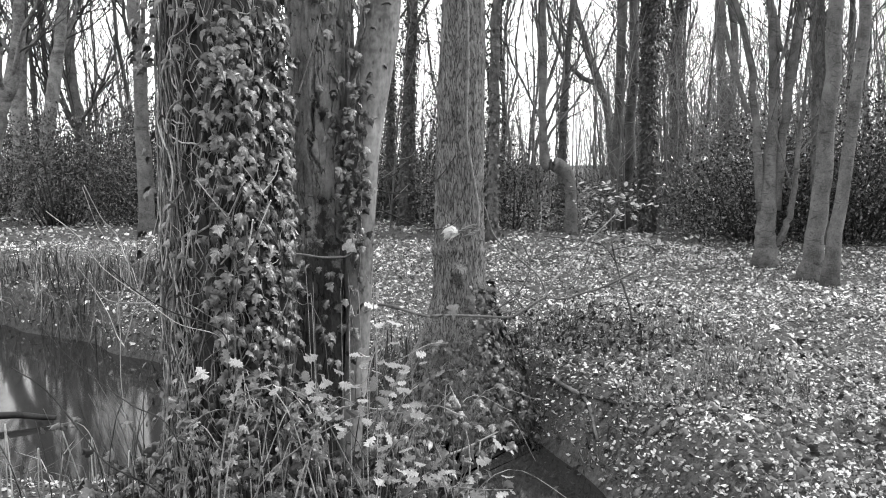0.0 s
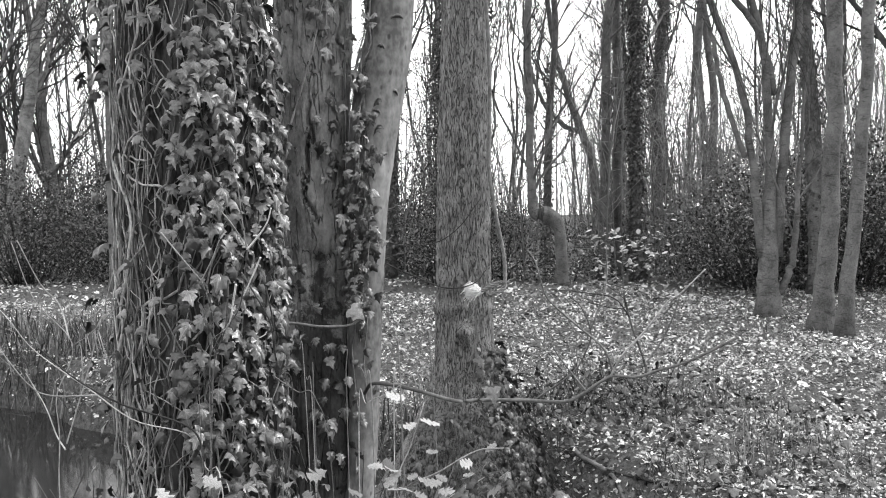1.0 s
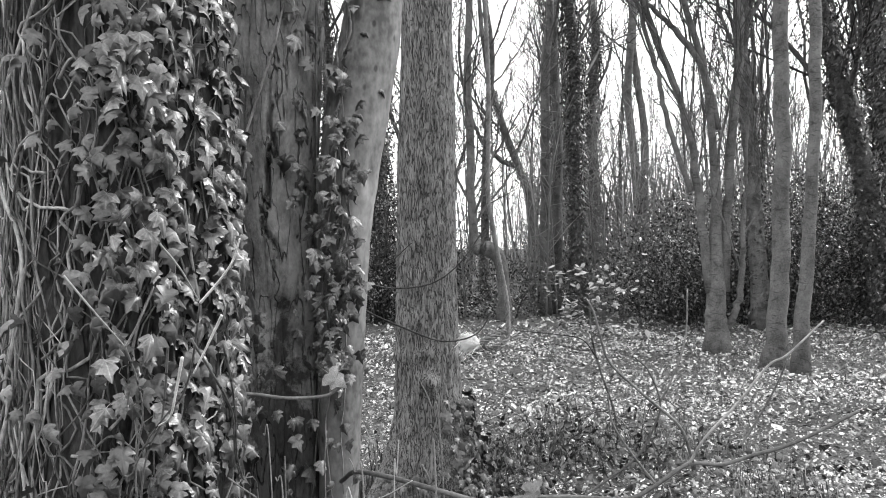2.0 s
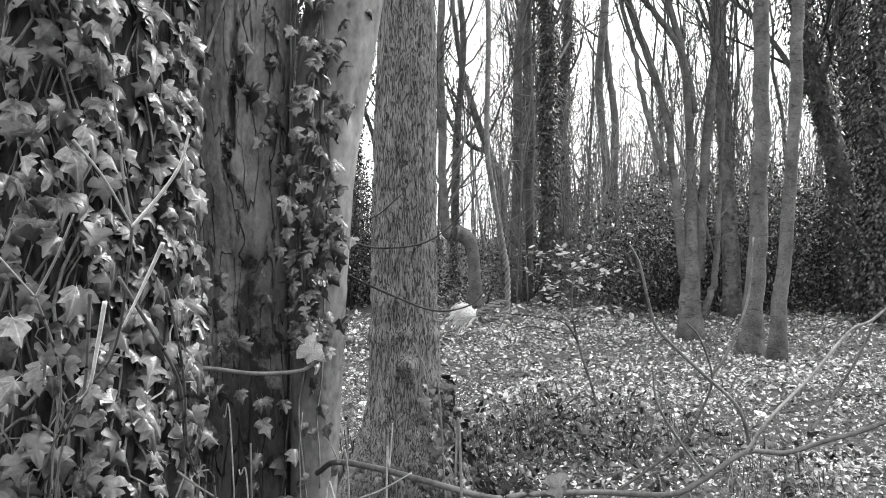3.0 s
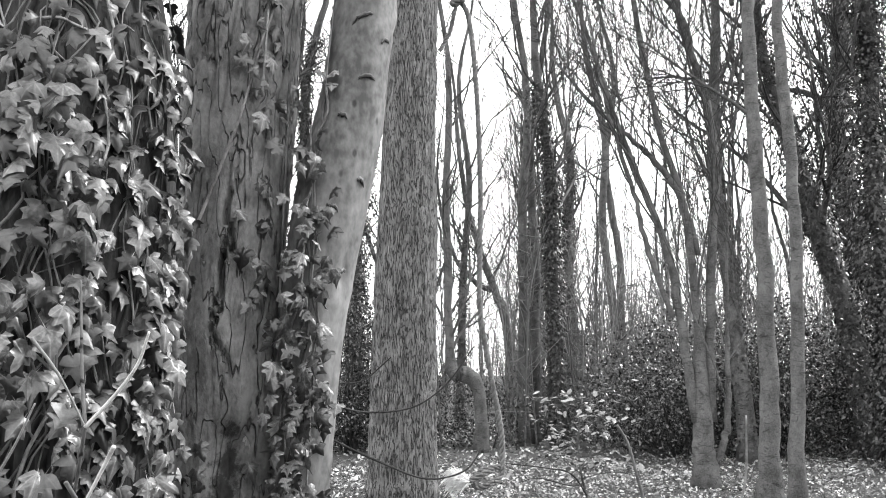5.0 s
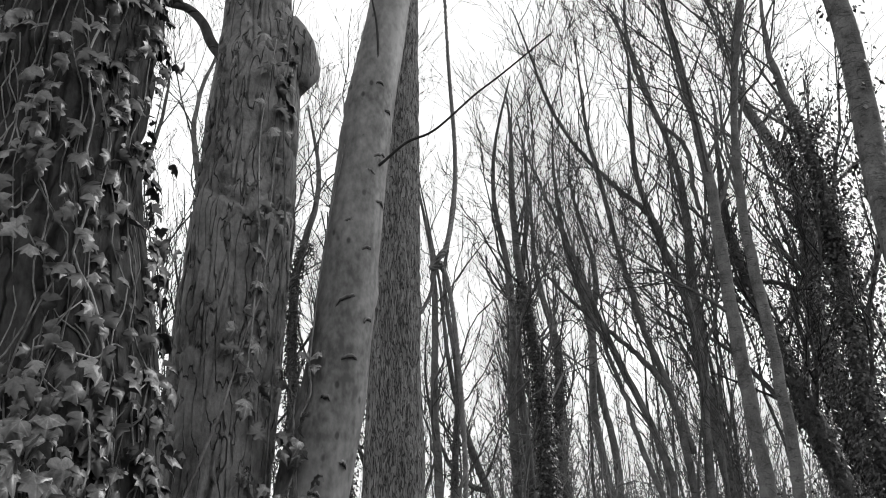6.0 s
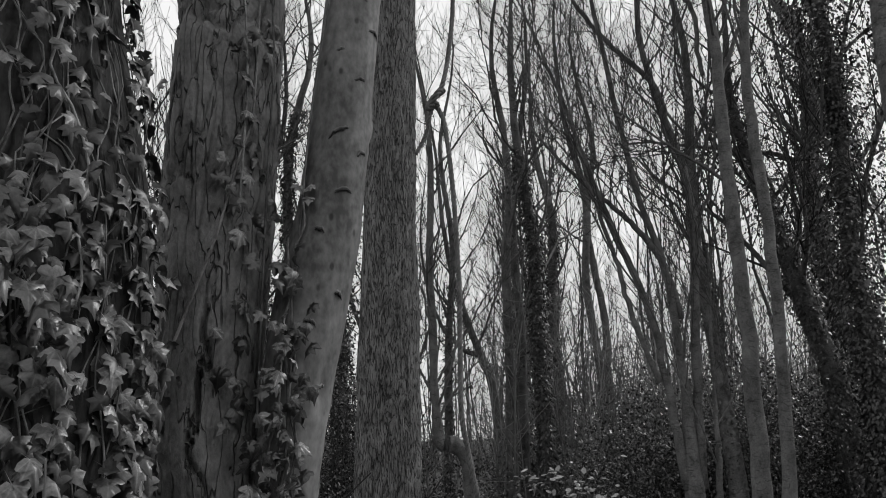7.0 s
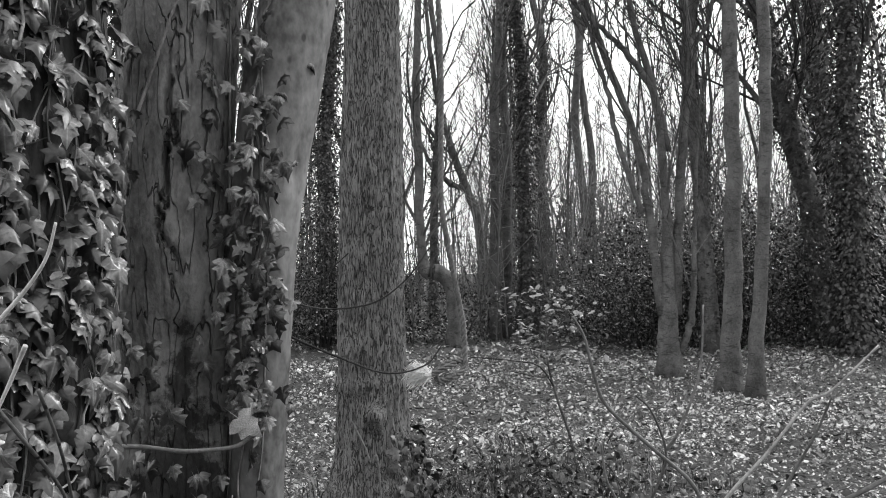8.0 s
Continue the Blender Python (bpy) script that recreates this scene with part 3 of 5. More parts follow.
woodland_tree("pale leaning tree with a dark crooked limb", [[(-13.4, 25, 0, 0.24), (-12.66, 25, 4.3, 0.2), (-12.1, 25, 7, 0.16), (-11, 25, 14, 0.02)]], 12, pale=True, seed=27)
woodland_tree("pale leaning bare tree", [[(-12.4, 20, 0, 0.24), (-11.6, 20, 3.1, 0.2), (-11, 20, 4.8, 0.17), (-9.5, 20, 13, 0.02)]], 12, pale=True, seed=28)
woodland_tree("slim grey trunk beyond the stream", [up(-7.45, 19, 0.19, (-0.1, 0), 14)], 14, seed=29)
woodland_tree("dark crooked bare tree", [[(-12.6, 28, 0, 0.26), (-13.0, 28, 1.6, 0.24), (-13.5, 28, 4.6, 0.2), (-14, 28, 12, 0.02)]], 12, seed=30)
woodland_tree("tall tree thickly wrapped in ivy", [up(-1.1, 22, 0.19, (0.5, 0), 16)], 12, ivy=3600, ivy_top=11, seed=31)
woodland_tree("slim dark tree wrapped in ivy", [up(-1.7, 24, 0.14, (0.3, 0), 16)], 10, ivy=2200, ivy_top=9, seed=32)
woodland_tree("slim dark trunk with sparse ivy", [up(1.12, 17, 0.13, (0.1, 0), 15)], 8, ivy=900, ivy_top=8, seed=33, first=0.5)
woodland_tree("bare grey tree leaning over with a forked limb", [[(6.491, 28.000, 0.000, 0.191), (6.364, 28.000, 0.782, 0.191), (6.045, 28.000, 3.582, 0.153), (5.676, 28.000, 4.727, 0.140), (4.798, 28.000, 7.655, 0.102), (4.073, 28.000, 11.600, 0.064), (3.691, 28.000, 17.327, 0.019)], [(5.727, 28.000, 4.664, 0.102), (4.964, 28.000, 4.982, 0.089), (4.200, 28.000, 6.127, 0.064), (3.691, 28.000, 9.055, 0.038), (3.564, 28.000, 12.236, 0.013)]], 14, seed=34, first=0.45)

woodland_tree("tall tree thickly wrapped in ivy", [up(0.45, 22, 0.17, (0.2, 0), 16)], 10, ivy=5200, ivy_top=10, seed=35, ivy_out=0.6)
MID = [(-3.4, 17.5), (-4.6, 20), (-2.0, 18.5), (-5.8, 22), (-2.9, 23)]
for i, (x, y) in enumerate(MID):
    woodland_tree("slim bare tree with fine upswept branches", [up(x, y, 0.13, (0.4 * (-1) ** i, 0.2), 15 + i % 3)], 13, seed=60 + i, first=0.25, limb_len=2.6, group="slim trees behind the near stems")

# the wood behind, too many stems to count
far = Geo()
variants = []
for i in range(7):
    rs = np.random.default_rng(100 + i)
    g = Geo()
    for leader in range(1 + i % 3):
        line = smooth_line(np.array(up(0.12 * leader, 0.1 * leader, 0.11 - 0.02 * leader, rs.normal(0, 1.3, 2), rs.uniform(13, 18))), 9)
        line[1:, :2] += rs.normal(0, 0.1, (8, 2))
        g.tube(line[:, :3], np.maximum(line[:, 3], 0.014), 5)
        m = 11 if i % 3 == 0 else 5
        for j in range(m):
            f = 0.22 + 0.76 * (j + rs.random()) / m
            o = along(line, f)
            a = rs.uniform(0, 2 * math.pi)
            sprout(g, rs, o[:3], unit(np.array([math.cos(a), math.sin(a), rs.uniform(1.0, 2.8)])), 5.2 * (1.15 - 0.6 * f), 0.04, 2, 0.45, 0.7, (3, 5), 0.012)
    variants.append((np.vstack(g.v), np.vstack(g.q), np.vstack(g.t)))
rs = np.random.default_rng(55)
spots = []
while len(spots) < 74:
    y = rs.uniform(26, 75)
    x = rs.uniform(-0.75, 0.95) * y
    if abs(x / y - 0.17) < 0.05 and y < 55:
        continue
    spots.append((x, y))
# unseen trees behind the camera, added to cut the low sky light
while len(spots) < 88:
    a, d = rs.uniform(math.pi * 0.95, math.pi * 2.05), rs.uniform(9, 40)
    x, y = d * math.cos(a), -3 + d * math.sin(a)
    if bank(np.array([x]), np.array([y]))[0] > 0.6:
        spots.append((x, y))
for x, y in spots:
    v, q, t = variants[rs.integers(7)]
    a, s = rs.uniform(0, 2 * math.pi), rs.uniform(0.75, 1.25)
    m = np.array([[math.cos(a), -math.sin(a), 0], [math.sin(a), math.cos(a), 0], [0, 0, 1]]) * s
    far.add(v @ m.T + np.array([x, y, -0.3]), q, t)
# slender saplings that fill the wood's lower storey
thicket = Geo()
for i in range(930):
    y = rs.uniform(27, 66) if i < 680 else rs.uniform(20, 28)
    x = (rs.uniform(-0.75, 0.95) if i < 440 else rs.uniform(0.2, 0.9) if i < 900 else rs.uniform(-0.12, 0.14)) * y
    h, lean = rs.uniform(4, 10) if i < 680 else rs.uniform(3, 7), rs.normal(0, 0.8, 2)
    line = smooth_line(np.array([(x, y, -0.2), (x + lean[0] * 0.4, y, h * 0.5), (x + lean[0], y + lean[1], h)]), 5)
    thicket.tube(line, np.linspace(0.035, 0.008, 5), 3, cap=False)
    for j in range(24):
        f = rs.uniform(0.08, 0.98)
        o = along(line, f)
        d = unit(np.array([rs.normal(0, 0.6), rs.normal(0, 0.4), rs.uniform(0.0, 1.2)]))
        e = o + d * rs.uniform(0.5, 1.7) * (1.2 - 0.6 * f)
        thicket.tube(np.array([o, (o + e) / 2 + rs.normal(0, 0.06, 3), e]), [0.011, 0.009, 0.005], 3, cap=False)
tagged(new("far_thicket", thicket.mesh("far_thicket", M_HAZEWOOD)), "slender saplings deep in the wood, coloured pale grey for haze", "woodland", kind="stuff")
tagged(new("far_wood", far.mesh("far_wood", M_FARWOOD)), "distant bare winter trees with fine upright branches", "woodland", kind="stuff")


# ---- evergreen undergrowth ----
def evergreen(label, x, y, wide, deep, tall, count, seed, leaf=0.085, name="bush"):
    """A ragged bush: leaning stems and clumps of glossy leaves round their tips."""
    rs = np.random.default_rng(seed)
    z = gz(x, y)
    bush = thing(name, (x, y, z), label, "bush")
    foliage = Geo()
    t, tri = np.array([(0, 0, 0), (0.27, 0.45, -0.06), (0, 1, -0.05), (-0.27, 0.45, -0.06)]), np.array([(0, 1, 2), (0, 2, 3)])
    clumps = max(12, count // 90)
    for i in range(clumps):
        a, r = rs.uniform(0, 2 * math.pi), math.sqrt(rs.random())
        h = tall * (1 - 0.5 * r * r) * rs.uniform(0.05, 1.0)
        c = np.array([wide * r * math.cos(a), deep * r * math.sin(a), h])
        if i % 5 == 0:
            stems = Geo()
            stems.tube(smooth_line(np.array([(c[0] * 0.3, c[1] * 0.3, -0.05), (c[0] * 0.6, c[1] * 0.6, h * 0.6), tuple(c)]), 5), np.linspace(0.03, 0.006, 5), 4)
            part("stem", stems, M_TWIG, bush)
        n = int(90 * rs.uniform(0.5, 1.4))
        p = c + rs.normal(0, 1, (n, 3)) * np.array([0.34, 0.3, 0.26]) * rs.uniform(0.6, 1.3)
        p[:, 2] = np.abs(p[:, 2])
        foliage.leaves(t, tri, p, unit(rs.normal(0, 1, (n, 3)) + np.array([0, 0, -0.3])), unit(rs.normal(0, 0.5, (n, 3)) + np.array([0, 0, 1])), leaf * rs.uniform(0.6, 1.3, n))
    part("foliage", foliage, M_EVER, bush, kind="stuff")
    return bush


# those with y below 5 are never in view: added to block sky light
BUSHES = [(7.3, 17.5, 2.0, 1.4, 3.0), (9.4, 17.4, 2.3, 1.5, 3.5), (11.9, 16, 2.3, 1.6, 3.6), (13.8, 14.5, 2.0, 2.0, 3.6), (8.2, 20, 2.0, 1.6, 2.8), (11.0, 20.5, 2.4, 1.6, 3.4), (1.9, 20.5, 0.8, 0.8, 1.9), (3.6, 20.2, 0.7, 0.6, 1.3), (0.55, 20.6, 0.9, 0.8, 3.6), (0.25, 19, 0.6, 0.6, 5.6), (-8.3, 22, 1.7, 1.3, 3.2), (-11.4, 22.5, 2.0, 1.4, 3.6), (-14.5, 26.5, 2.0, 1.5, 4.2), (6.0, 24, 1.1, 1.0, 2.2), (-0.4, 24.5, 1.6, 1.3, 2.7), (1.0, 21, 0.8, 0.8, 2.3), (-2.4, 25, 1.8, 1.4, 2.8), (-10, 26, 2.2, 1.6, 4.3), (-12, 29, 2.6, 1.8, 4.6), (-6.2, 25, 2.0, 1.5, 3.0), (-16.5, 29, 2.6, 1.8, 3.8), (14, 20, 2.6, 2, 3.6), (-6, -4, 2.4, 2, 7.2), (-2.2, -6.5, 2.4, 2, 7.6), (1.6, -6.8, 2.4, 2, 7.0), (-8.5, 0.5, 2, 2.4, 6.6), (8.5, 2.0, 2, 2.4, 4.0), (7.0, -3.5, 2.4, 2, 6.4)]
for i, (x, y, w, d, h) in enumerate(BUSHES):
    # coarser leaves on the unseen light-blocking ones
    evergreen("dark evergreen bush with glossy leaves", x, y, w, d, h, int((1800 if y > 5 else 330) * w * h), 200 + i, 0.085 if y > 5 else 0.2)

# low scrub under the far wood
rs = np.random.default_rng(77)
scrub = Geo()
t_, tri_ = fan(SMALL_LEAF, 0.2, 0.1)
for i in range(520):
    y = rs.uniform(29, 72)
    x = rs.uniform(-0.8, 1.0) * y
    if abs(x / y - 0.17) < 0.03 and y < 60:
        continue
    n, tall = 46, rs.uniform(0.5, 2.6) * (y / 42)
    c = np.array([x, y, 0]) + np.c_[rs.normal(0, 1.0, n), rs.normal(0, 0.6, n), np.abs(rs.normal(0, 0.6, n)) * tall]
    scrub.leaves(t_, tri_, c, unit(rs.normal(0, 1, (n, 3))), unit(rs.normal(0, 1, (n, 3))), rs.uniform(0.08, 0.2, n))
    for k_ in range(7):
        x1 = x + rs.normal(0, 0.9)
        scrub.tube(np.array([(x1, y, -0.1), (x1 + rs.normal(0, 0.4), y, tall * 0.8), (x1 + rs.normal(0, 0.8), y, tall * 2.2)]), [0.03, 0.02, 0.008], 3, cap=False)
tagged(new("far_scrub", scrub.mesh("far_scrub", M_FARWOOD)), "tangled low scrub beneath the distant trees", "undergrowth", kind="stuff")


# ---- fallen leaves ----
def litter(n, x0, x1, y0, y1, smin, smax, rs, tmpl):
    x, y = rs.uniform(x0, x1, n), rs.uniform(y0, y1, n)
    edge = np.minimum(np.minimum(x - x0, x1 - x) / (0.12 * (x1 - x0)), np.minimum(y - y0, y1 - y) / (0.12 * (y1 - y0)))
    patchy = 0.5 + 0.6 * (vnoise(np.stack([x * 1.1, y * 1.5, 0 * x], -1), 55) > 0.44)
    keep = (height(x, y) > rs.uniform(-0.6, -0.45, n)) & (rs.uniform(0, 1, n) < edge) & (rs.uniform(0, 1, n) < patchy)
    x, y = x[keep], y[keep]
    z = height(x, y) + rs.uniform(0.0, 0.035, len(x))
    a = rs.uniform(0, 2 * math.pi, len(x))
    ahead = np.stack([np.cos(a), np.sin(a), rs.normal(0, 0.4, len(x))], -1)
    nrm = unit(np.c_[rs.normal(0, 1.0, (len(x), 2)), np.ones(len(x))])
    t, tri = tmpl
    LIT.leaves(t, tri, np.c_[x, y, z], ahead, nrm, rs.uniform(smin, smax, len(x)))


LIT = Geo()
rs = np.random.default_rng(9)
LOBED_LEAF = mirrored([(0, 0), (0.3, 0.3), (0.16, 0.5), (0.3, 0.75), (0, 1)])
for outline, lift, droop in ((OVAL_LEAF, 0.35, 0.25), (OVAL_LEAF, -0.3, -0.35), (LOBED_LEAF, 0.2, 0.2), (SMALL_LEAF, 0.4, -0.2)):
    tm = fan(outline, lift, droop)
    litter(16500, -5.5, 8.5, 1.6, 10.5, 0.018, 0.052, rs, tm)
    litter(12500, -11, 13, 7.5, 18, 0.035, 0.09, rs, tm)
    litter(6000, -20, 18, 13, 30, 0.07, 0.14, rs, tm)
    litter(1800, -24, 26, -18, 14, 0.06, 0.12, rs, tm)
    litter(7000, -0.6, 4.2, 2.2, 7.2, 0.02, 0.05, rs, tm)
# crumbled leaf scraps between the whole leaves
SCRAP = (np.array([(0, 0, 0), (0.3, 0.5, -0.12), (0, 1, 0.03), (-0.3, 0.45, -0.1)]), np.array([(0, 1, 2), (0, 2, 3)]))
litter(60000, -4.5, 7.5, 2.0, 11, 0.014, 0.034, rs, SCRAP)
litter(40000, -6, 10, 8, 17, 0.02, 0.05, rs, SCRAP)
litter(9000, -3.6, -0.9, 2.6, 5.4, 0.02, 0.05, rs, SCRAP)
litter(1500, -3.6, -0.9, 2.6, 5.4, 0.03, 0.06, rs, tm)
tagged(new("fallen_leaves", LIT.mesh("fallen_leaves", M_LITTER)), "curled dead leaves lying thickly on the woodland floor", "leaf litter", kind="stuff")


bits = Geo()
n = 3600
x, y = rs.uniform(-3, 8, n), rs.uniform(3, 15, n)
ok = bank(x, y) > 0.15
for x1, y1, z1 in zip(x[ok], y[ok], height(x[ok], y[ok])):
    a, ln = rs.uniform(0, 2 * math.pi), rs.uniform(0.04, 0.2)
    e = np.array([math.cos(a) * ln, math.sin(a) * ln, abs(rs.normal(0, 0.25)) * ln])
    o = np.array([x1, y1, z1 + 0.02])
    bits.tube(np.array([o, o + e * 0.5 + rs.normal(0, 0.008, 3), o + e]), [0.004, 0.003, 0.0015], 3, cap=False)
tagged(new("twig_litter", bits.mesh("twig_litter", M_GRASS)), "small broken twigs strewn among fallen leaves", "twigs", kind="stuff")


# ---- the three near stems and the oak ----
def carved(rows, sides, rings, relief, seed):
    """A thick trunk whose surface is moved in and out by relief(angle, height, radius, seed)."""
    line = smooth_line(np.array(rows, float), rings)
    foot = line[0, :3].copy()
    a = np.linspace(0, 2 * math.pi, sides, endpoint=False)
    A, Z = np.meshgrid(a, line[:, 2])
    R = line[:, 3][:, None] + relief(A, Z, line[:, 3][:, None], seed)
    v = np.stack([line[:, 0][:, None] + R * np.cos(A), line[:, 1][:, None] + R * np.sin(A), Z], -1) - foot
    r, c = np.arange(rings - 1)[:, None] * sides, np.arange(sides)[None]
    c2 = (c + 1) % sides
    g = Geo()
    g.add(v.reshape(-1, 3), np.stack([r + c, r + c2, r + sides + c2, r + sides + c], -1).reshape(-1, 4))
    return g, line, foot


def round_noise(A, Z, R, fx, fz, seed):
    return vnoise(np.stack([np.cos(A) * R * fx, np.sin(A) * R * fx, Z * fz], -1), seed)


def oak_bark(A, Z, R, seed):
    warp = 0.6 * (round_noise(A, Z, R, 9, 5, seed) - 0.5)
    ridge = 1 - np.abs(2 * round_noise(A + warp * 0.12, Z, R, 40, 10, seed + 1) - 1)
    cross = 1 - np.abs(2 * round_noise(A, Z, R, 30, 22, seed + 2) - 1)
    furrow = -0.011 * np.clip((ridge - 0.68) / 0.32, 0, 1) ** 0.8 - 0.007 * np.clip((cross - 0.75) / 0.25, 0, 1)
    flare = np.clip((0.75 - Z) / 1.2, 0, 1) ** 1.7 * (0.36 + 0.16 * np.cos(5 * A + 0.6) + 0.1 * np.cos(3 * A + 2))
    collar = 0.012 * np.exp(-((Z - 1.03) / 0.05) ** 2) * (0.6 + round_noise(A, Z, R, 8, 8, seed + 4))
    burr = 0.06 * np.exp(-((Z - 0.86) / 0.07) ** 2 - (np.angle(np.exp(1j * (A + 1.6))) / 0.28) ** 2) * (0.5 + round_noise(A, Z, R, 25, 25, seed + 8))
    return furrow + flare + collar + burr + 0.03 * (round_noise(A, Z, R, 5, 1.5, seed + 5) - 0.5)


def plate_bark(A, Z, R, seed):
    w1, w2 = round_noise(A, Z, R, 10, 6, seed), round_noise(A, Z, R, 24, 16, seed + 6)
    ridge = 1 - np.abs(2 * round_noise(A + 0.15 * (w1 - 0.5), Z, R, 26, 5.0, seed + 1) - 1)
    cross = 1 - np.abs(2 * round_noise(A, Z + 0.1 * w2, R, 14, 13, seed + 2) - 1)
    deep = round_noise(A, Z, R, 4, 1.2, seed + 3)
    cracks = -0.010 * np.clip((ridge - 0.86) / 0.14, 0, 1) * (0.2 + deep) - 0.007 * np.clip((cross - 0.88) / 0.12, 0, 1)
    # the bark is rougher and more deeply fissured higher up
    cracks = cracks * (1 + 1.8 * np.clip((Z - 2.3) / 0.5, 0, 1))
    ca = -1.52 + 0.25 * (Z - 2.1) + 0.16 * (round_noise(0 * A, Z, 0 * R, 1, 60, seed + 9) - 0.5) + 0.2 * (round_noise(0 * A, Z, 0 * R, 1, 8, seed + 7) - 0.5) + 0.22 * (round_noise(0 * A, Z, 0 * R, 1, 26, seed + 8) - 0.5)
    split = np.clip(1 - np.abs(A - 2 * math.pi - ca) / (0.015 + 0.07 * w2), 0, 1) ** 0.5 * np.clip(1.4 * (1 - np.abs(Z - 2.03) / 0.34), 0, 1)
    # a hollow runs down the front, below the split
    fa = np.angle(np.exp(1j * (A + 1.28)))
    hollow = 0.05 * np.exp(-(fa / 0.42) ** 2) / (1 + np.exp((Z - 1.68 + 0.1 * w1) / 0.03))
    return cracks - hollow - 0.06 * split + 0.02 * (w1 - 0.5) + 0.006 * (w2 - 0.5)


def pale_bark(A, Z, R, seed):
    base = 0.012 * (round_noise(A, Z, R, 8, 3, seed) - 0.5) + 0.003 * (round_noise(A, Z, R, 40, 25, seed + 1) - 0.5)
    knots = np.clip(round_noise(A, Z, R, 22, 14, seed + 2) - 0.86, 0, 1) * 0.09
    scar = -0.012 * np.exp(-((Z - 2.02) / 0.05) ** 2 - (np.angle(np.exp(1j * (A + 0.75))) / 0.16) ** 2)
    ring = 0.0015 * np.exp(-((Z - 1.98) / 0.012) ** 2) + 0.002 * np.exp(-((Z - 2.72) / 0.014) ** 2) + 0.004 * np.exp(-((Z - 3.38) / 0.03) ** 2)
    return base + knots + scar + ring


def ivy_bark(A, Z, R, seed):
    ridge = 1 - np.abs(2 * round_noise(A, Z, R, 20, 4, seed) - 1)
    return -0.016 * np.clip((ridge - 0.6) / 0.4, 0, 1) + 0.03 * (round_noise(A, Z, R, 6, 2, seed + 1) - 0.5)


OAK_AXIS = [(0.15, 6.75, -0.62, 0.27), (0.15, 6.75, 0.0, 0.27), (0.145, 6.75, 1.0, 0.225), (0.15, 6.75, 2.3, 0.205), (0.18, 6.75, 3.4, 0.195), (0.22, 6.75, 6.2, 0.18), (0.25, 6.75, 9, 0.15), (0.3, 6.75, 13, 0.06)]
g, oak_line, foot = carved(OAK_AXIS, 180, 320, oak_bark, 3)
oak = thing("oak_tree", foot, "straight oak trunk with deeply furrowed bark at the water's edge", "tree")
part("trunk", g, M_OAK, oak)

PLATE_AXIS = [(-0.66, 3.95, -0.45, 0.19), (-0.66, 3.95, 0.4, 0.165), (-0.65, 3.95, 1.4, 0.15), (-0.645, 3.95, 2.0, 0.15), (-0.635, 3.95, 2.6, 0.165), (-0.62, 3.95, 3.1, 0.165), (-0.605, 3.95, 3.6, 0.155), (-0.62, 3.95, 3.9, 0.125), (-0.6, 3.95, 5, 0.11), (-0.5, 3.95, 8, 0.05)]
g, plate_line, foot = carved(PLATE_AXIS, 190, 300, plate_bark, 21)
plated = thing("plated_tree", foot, "grey trunk with cracked plate-like bark and a long split", "tree")
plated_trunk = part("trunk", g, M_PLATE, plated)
PALE_AXIS = [(-0.53, 3.88, -0.45, 0.085), (-0.5, 3.88, 0.3, 0.065), (-0.453, 3.88, 0.75, 0.063), (-0.434, 3.88, 1.3, 0.074), (-0.42, 3.88, 1.75, 0.084), (-0.393, 3.88, 2.05, 0.098), (-0.354, 3.88, 2.3, 0.102), (-0.302, 3.88, 2.6, 0.097), (-0.224, 3.88, 3.4, 0.088), (-0.15, 3.88, 3.9, 0.08), (0.05, 3.88, 5.4, 0.065), (0.4, 3.88, 8, 0.02)]
g, pale_line, foot = carved(PALE_AXIS, 84, 330, pale_bark, 31)
pale_tree = thing("pale_tree", foot, "slender leaning stem with smooth pale bark and old knots", "tree")
part("trunk", g, M_PALE, pale_tree)

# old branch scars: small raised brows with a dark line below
rs = np.random.default_rng(88)
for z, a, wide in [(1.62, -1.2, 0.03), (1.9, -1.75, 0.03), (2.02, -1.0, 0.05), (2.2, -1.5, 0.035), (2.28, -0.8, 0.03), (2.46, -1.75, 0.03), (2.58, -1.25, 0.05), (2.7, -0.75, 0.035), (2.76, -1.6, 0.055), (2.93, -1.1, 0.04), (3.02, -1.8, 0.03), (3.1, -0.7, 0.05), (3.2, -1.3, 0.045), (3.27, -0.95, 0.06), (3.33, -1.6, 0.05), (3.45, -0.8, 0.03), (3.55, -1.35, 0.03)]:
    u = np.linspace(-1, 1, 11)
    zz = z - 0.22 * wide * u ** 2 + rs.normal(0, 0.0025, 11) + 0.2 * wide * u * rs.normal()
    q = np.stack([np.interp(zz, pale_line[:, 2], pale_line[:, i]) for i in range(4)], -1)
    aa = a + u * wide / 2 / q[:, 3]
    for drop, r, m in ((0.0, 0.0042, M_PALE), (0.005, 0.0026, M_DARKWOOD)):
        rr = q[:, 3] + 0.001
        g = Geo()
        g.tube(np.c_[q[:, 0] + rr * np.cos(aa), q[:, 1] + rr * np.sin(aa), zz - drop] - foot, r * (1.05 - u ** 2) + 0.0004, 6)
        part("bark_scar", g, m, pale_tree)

IVY_AXIS = [(-1.0, 3.52, -0.4, 0.34), (-1.0, 3.52, 0.6, 0.3), (-1.0, 3.52, 1.3, 0.288), (-1.0, 3.52, 2.3, 0.275), (-1.06, 3.52, 3.0, 0.22), (-1.08, 3.52, 3.6, 0.22), (-1.1, 3.52, 5.0, 0.19), (-1.1, 3.52, 8, 0.05)]
g, ivy_line, foot = carved(IVY_AXIS, 120, 260, ivy_bark, 41)
ivied = thing("ivy_clad_tree", foot, "thick trunk overgrown with woody ivy stems and leaves", "tree")
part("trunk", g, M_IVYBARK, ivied)


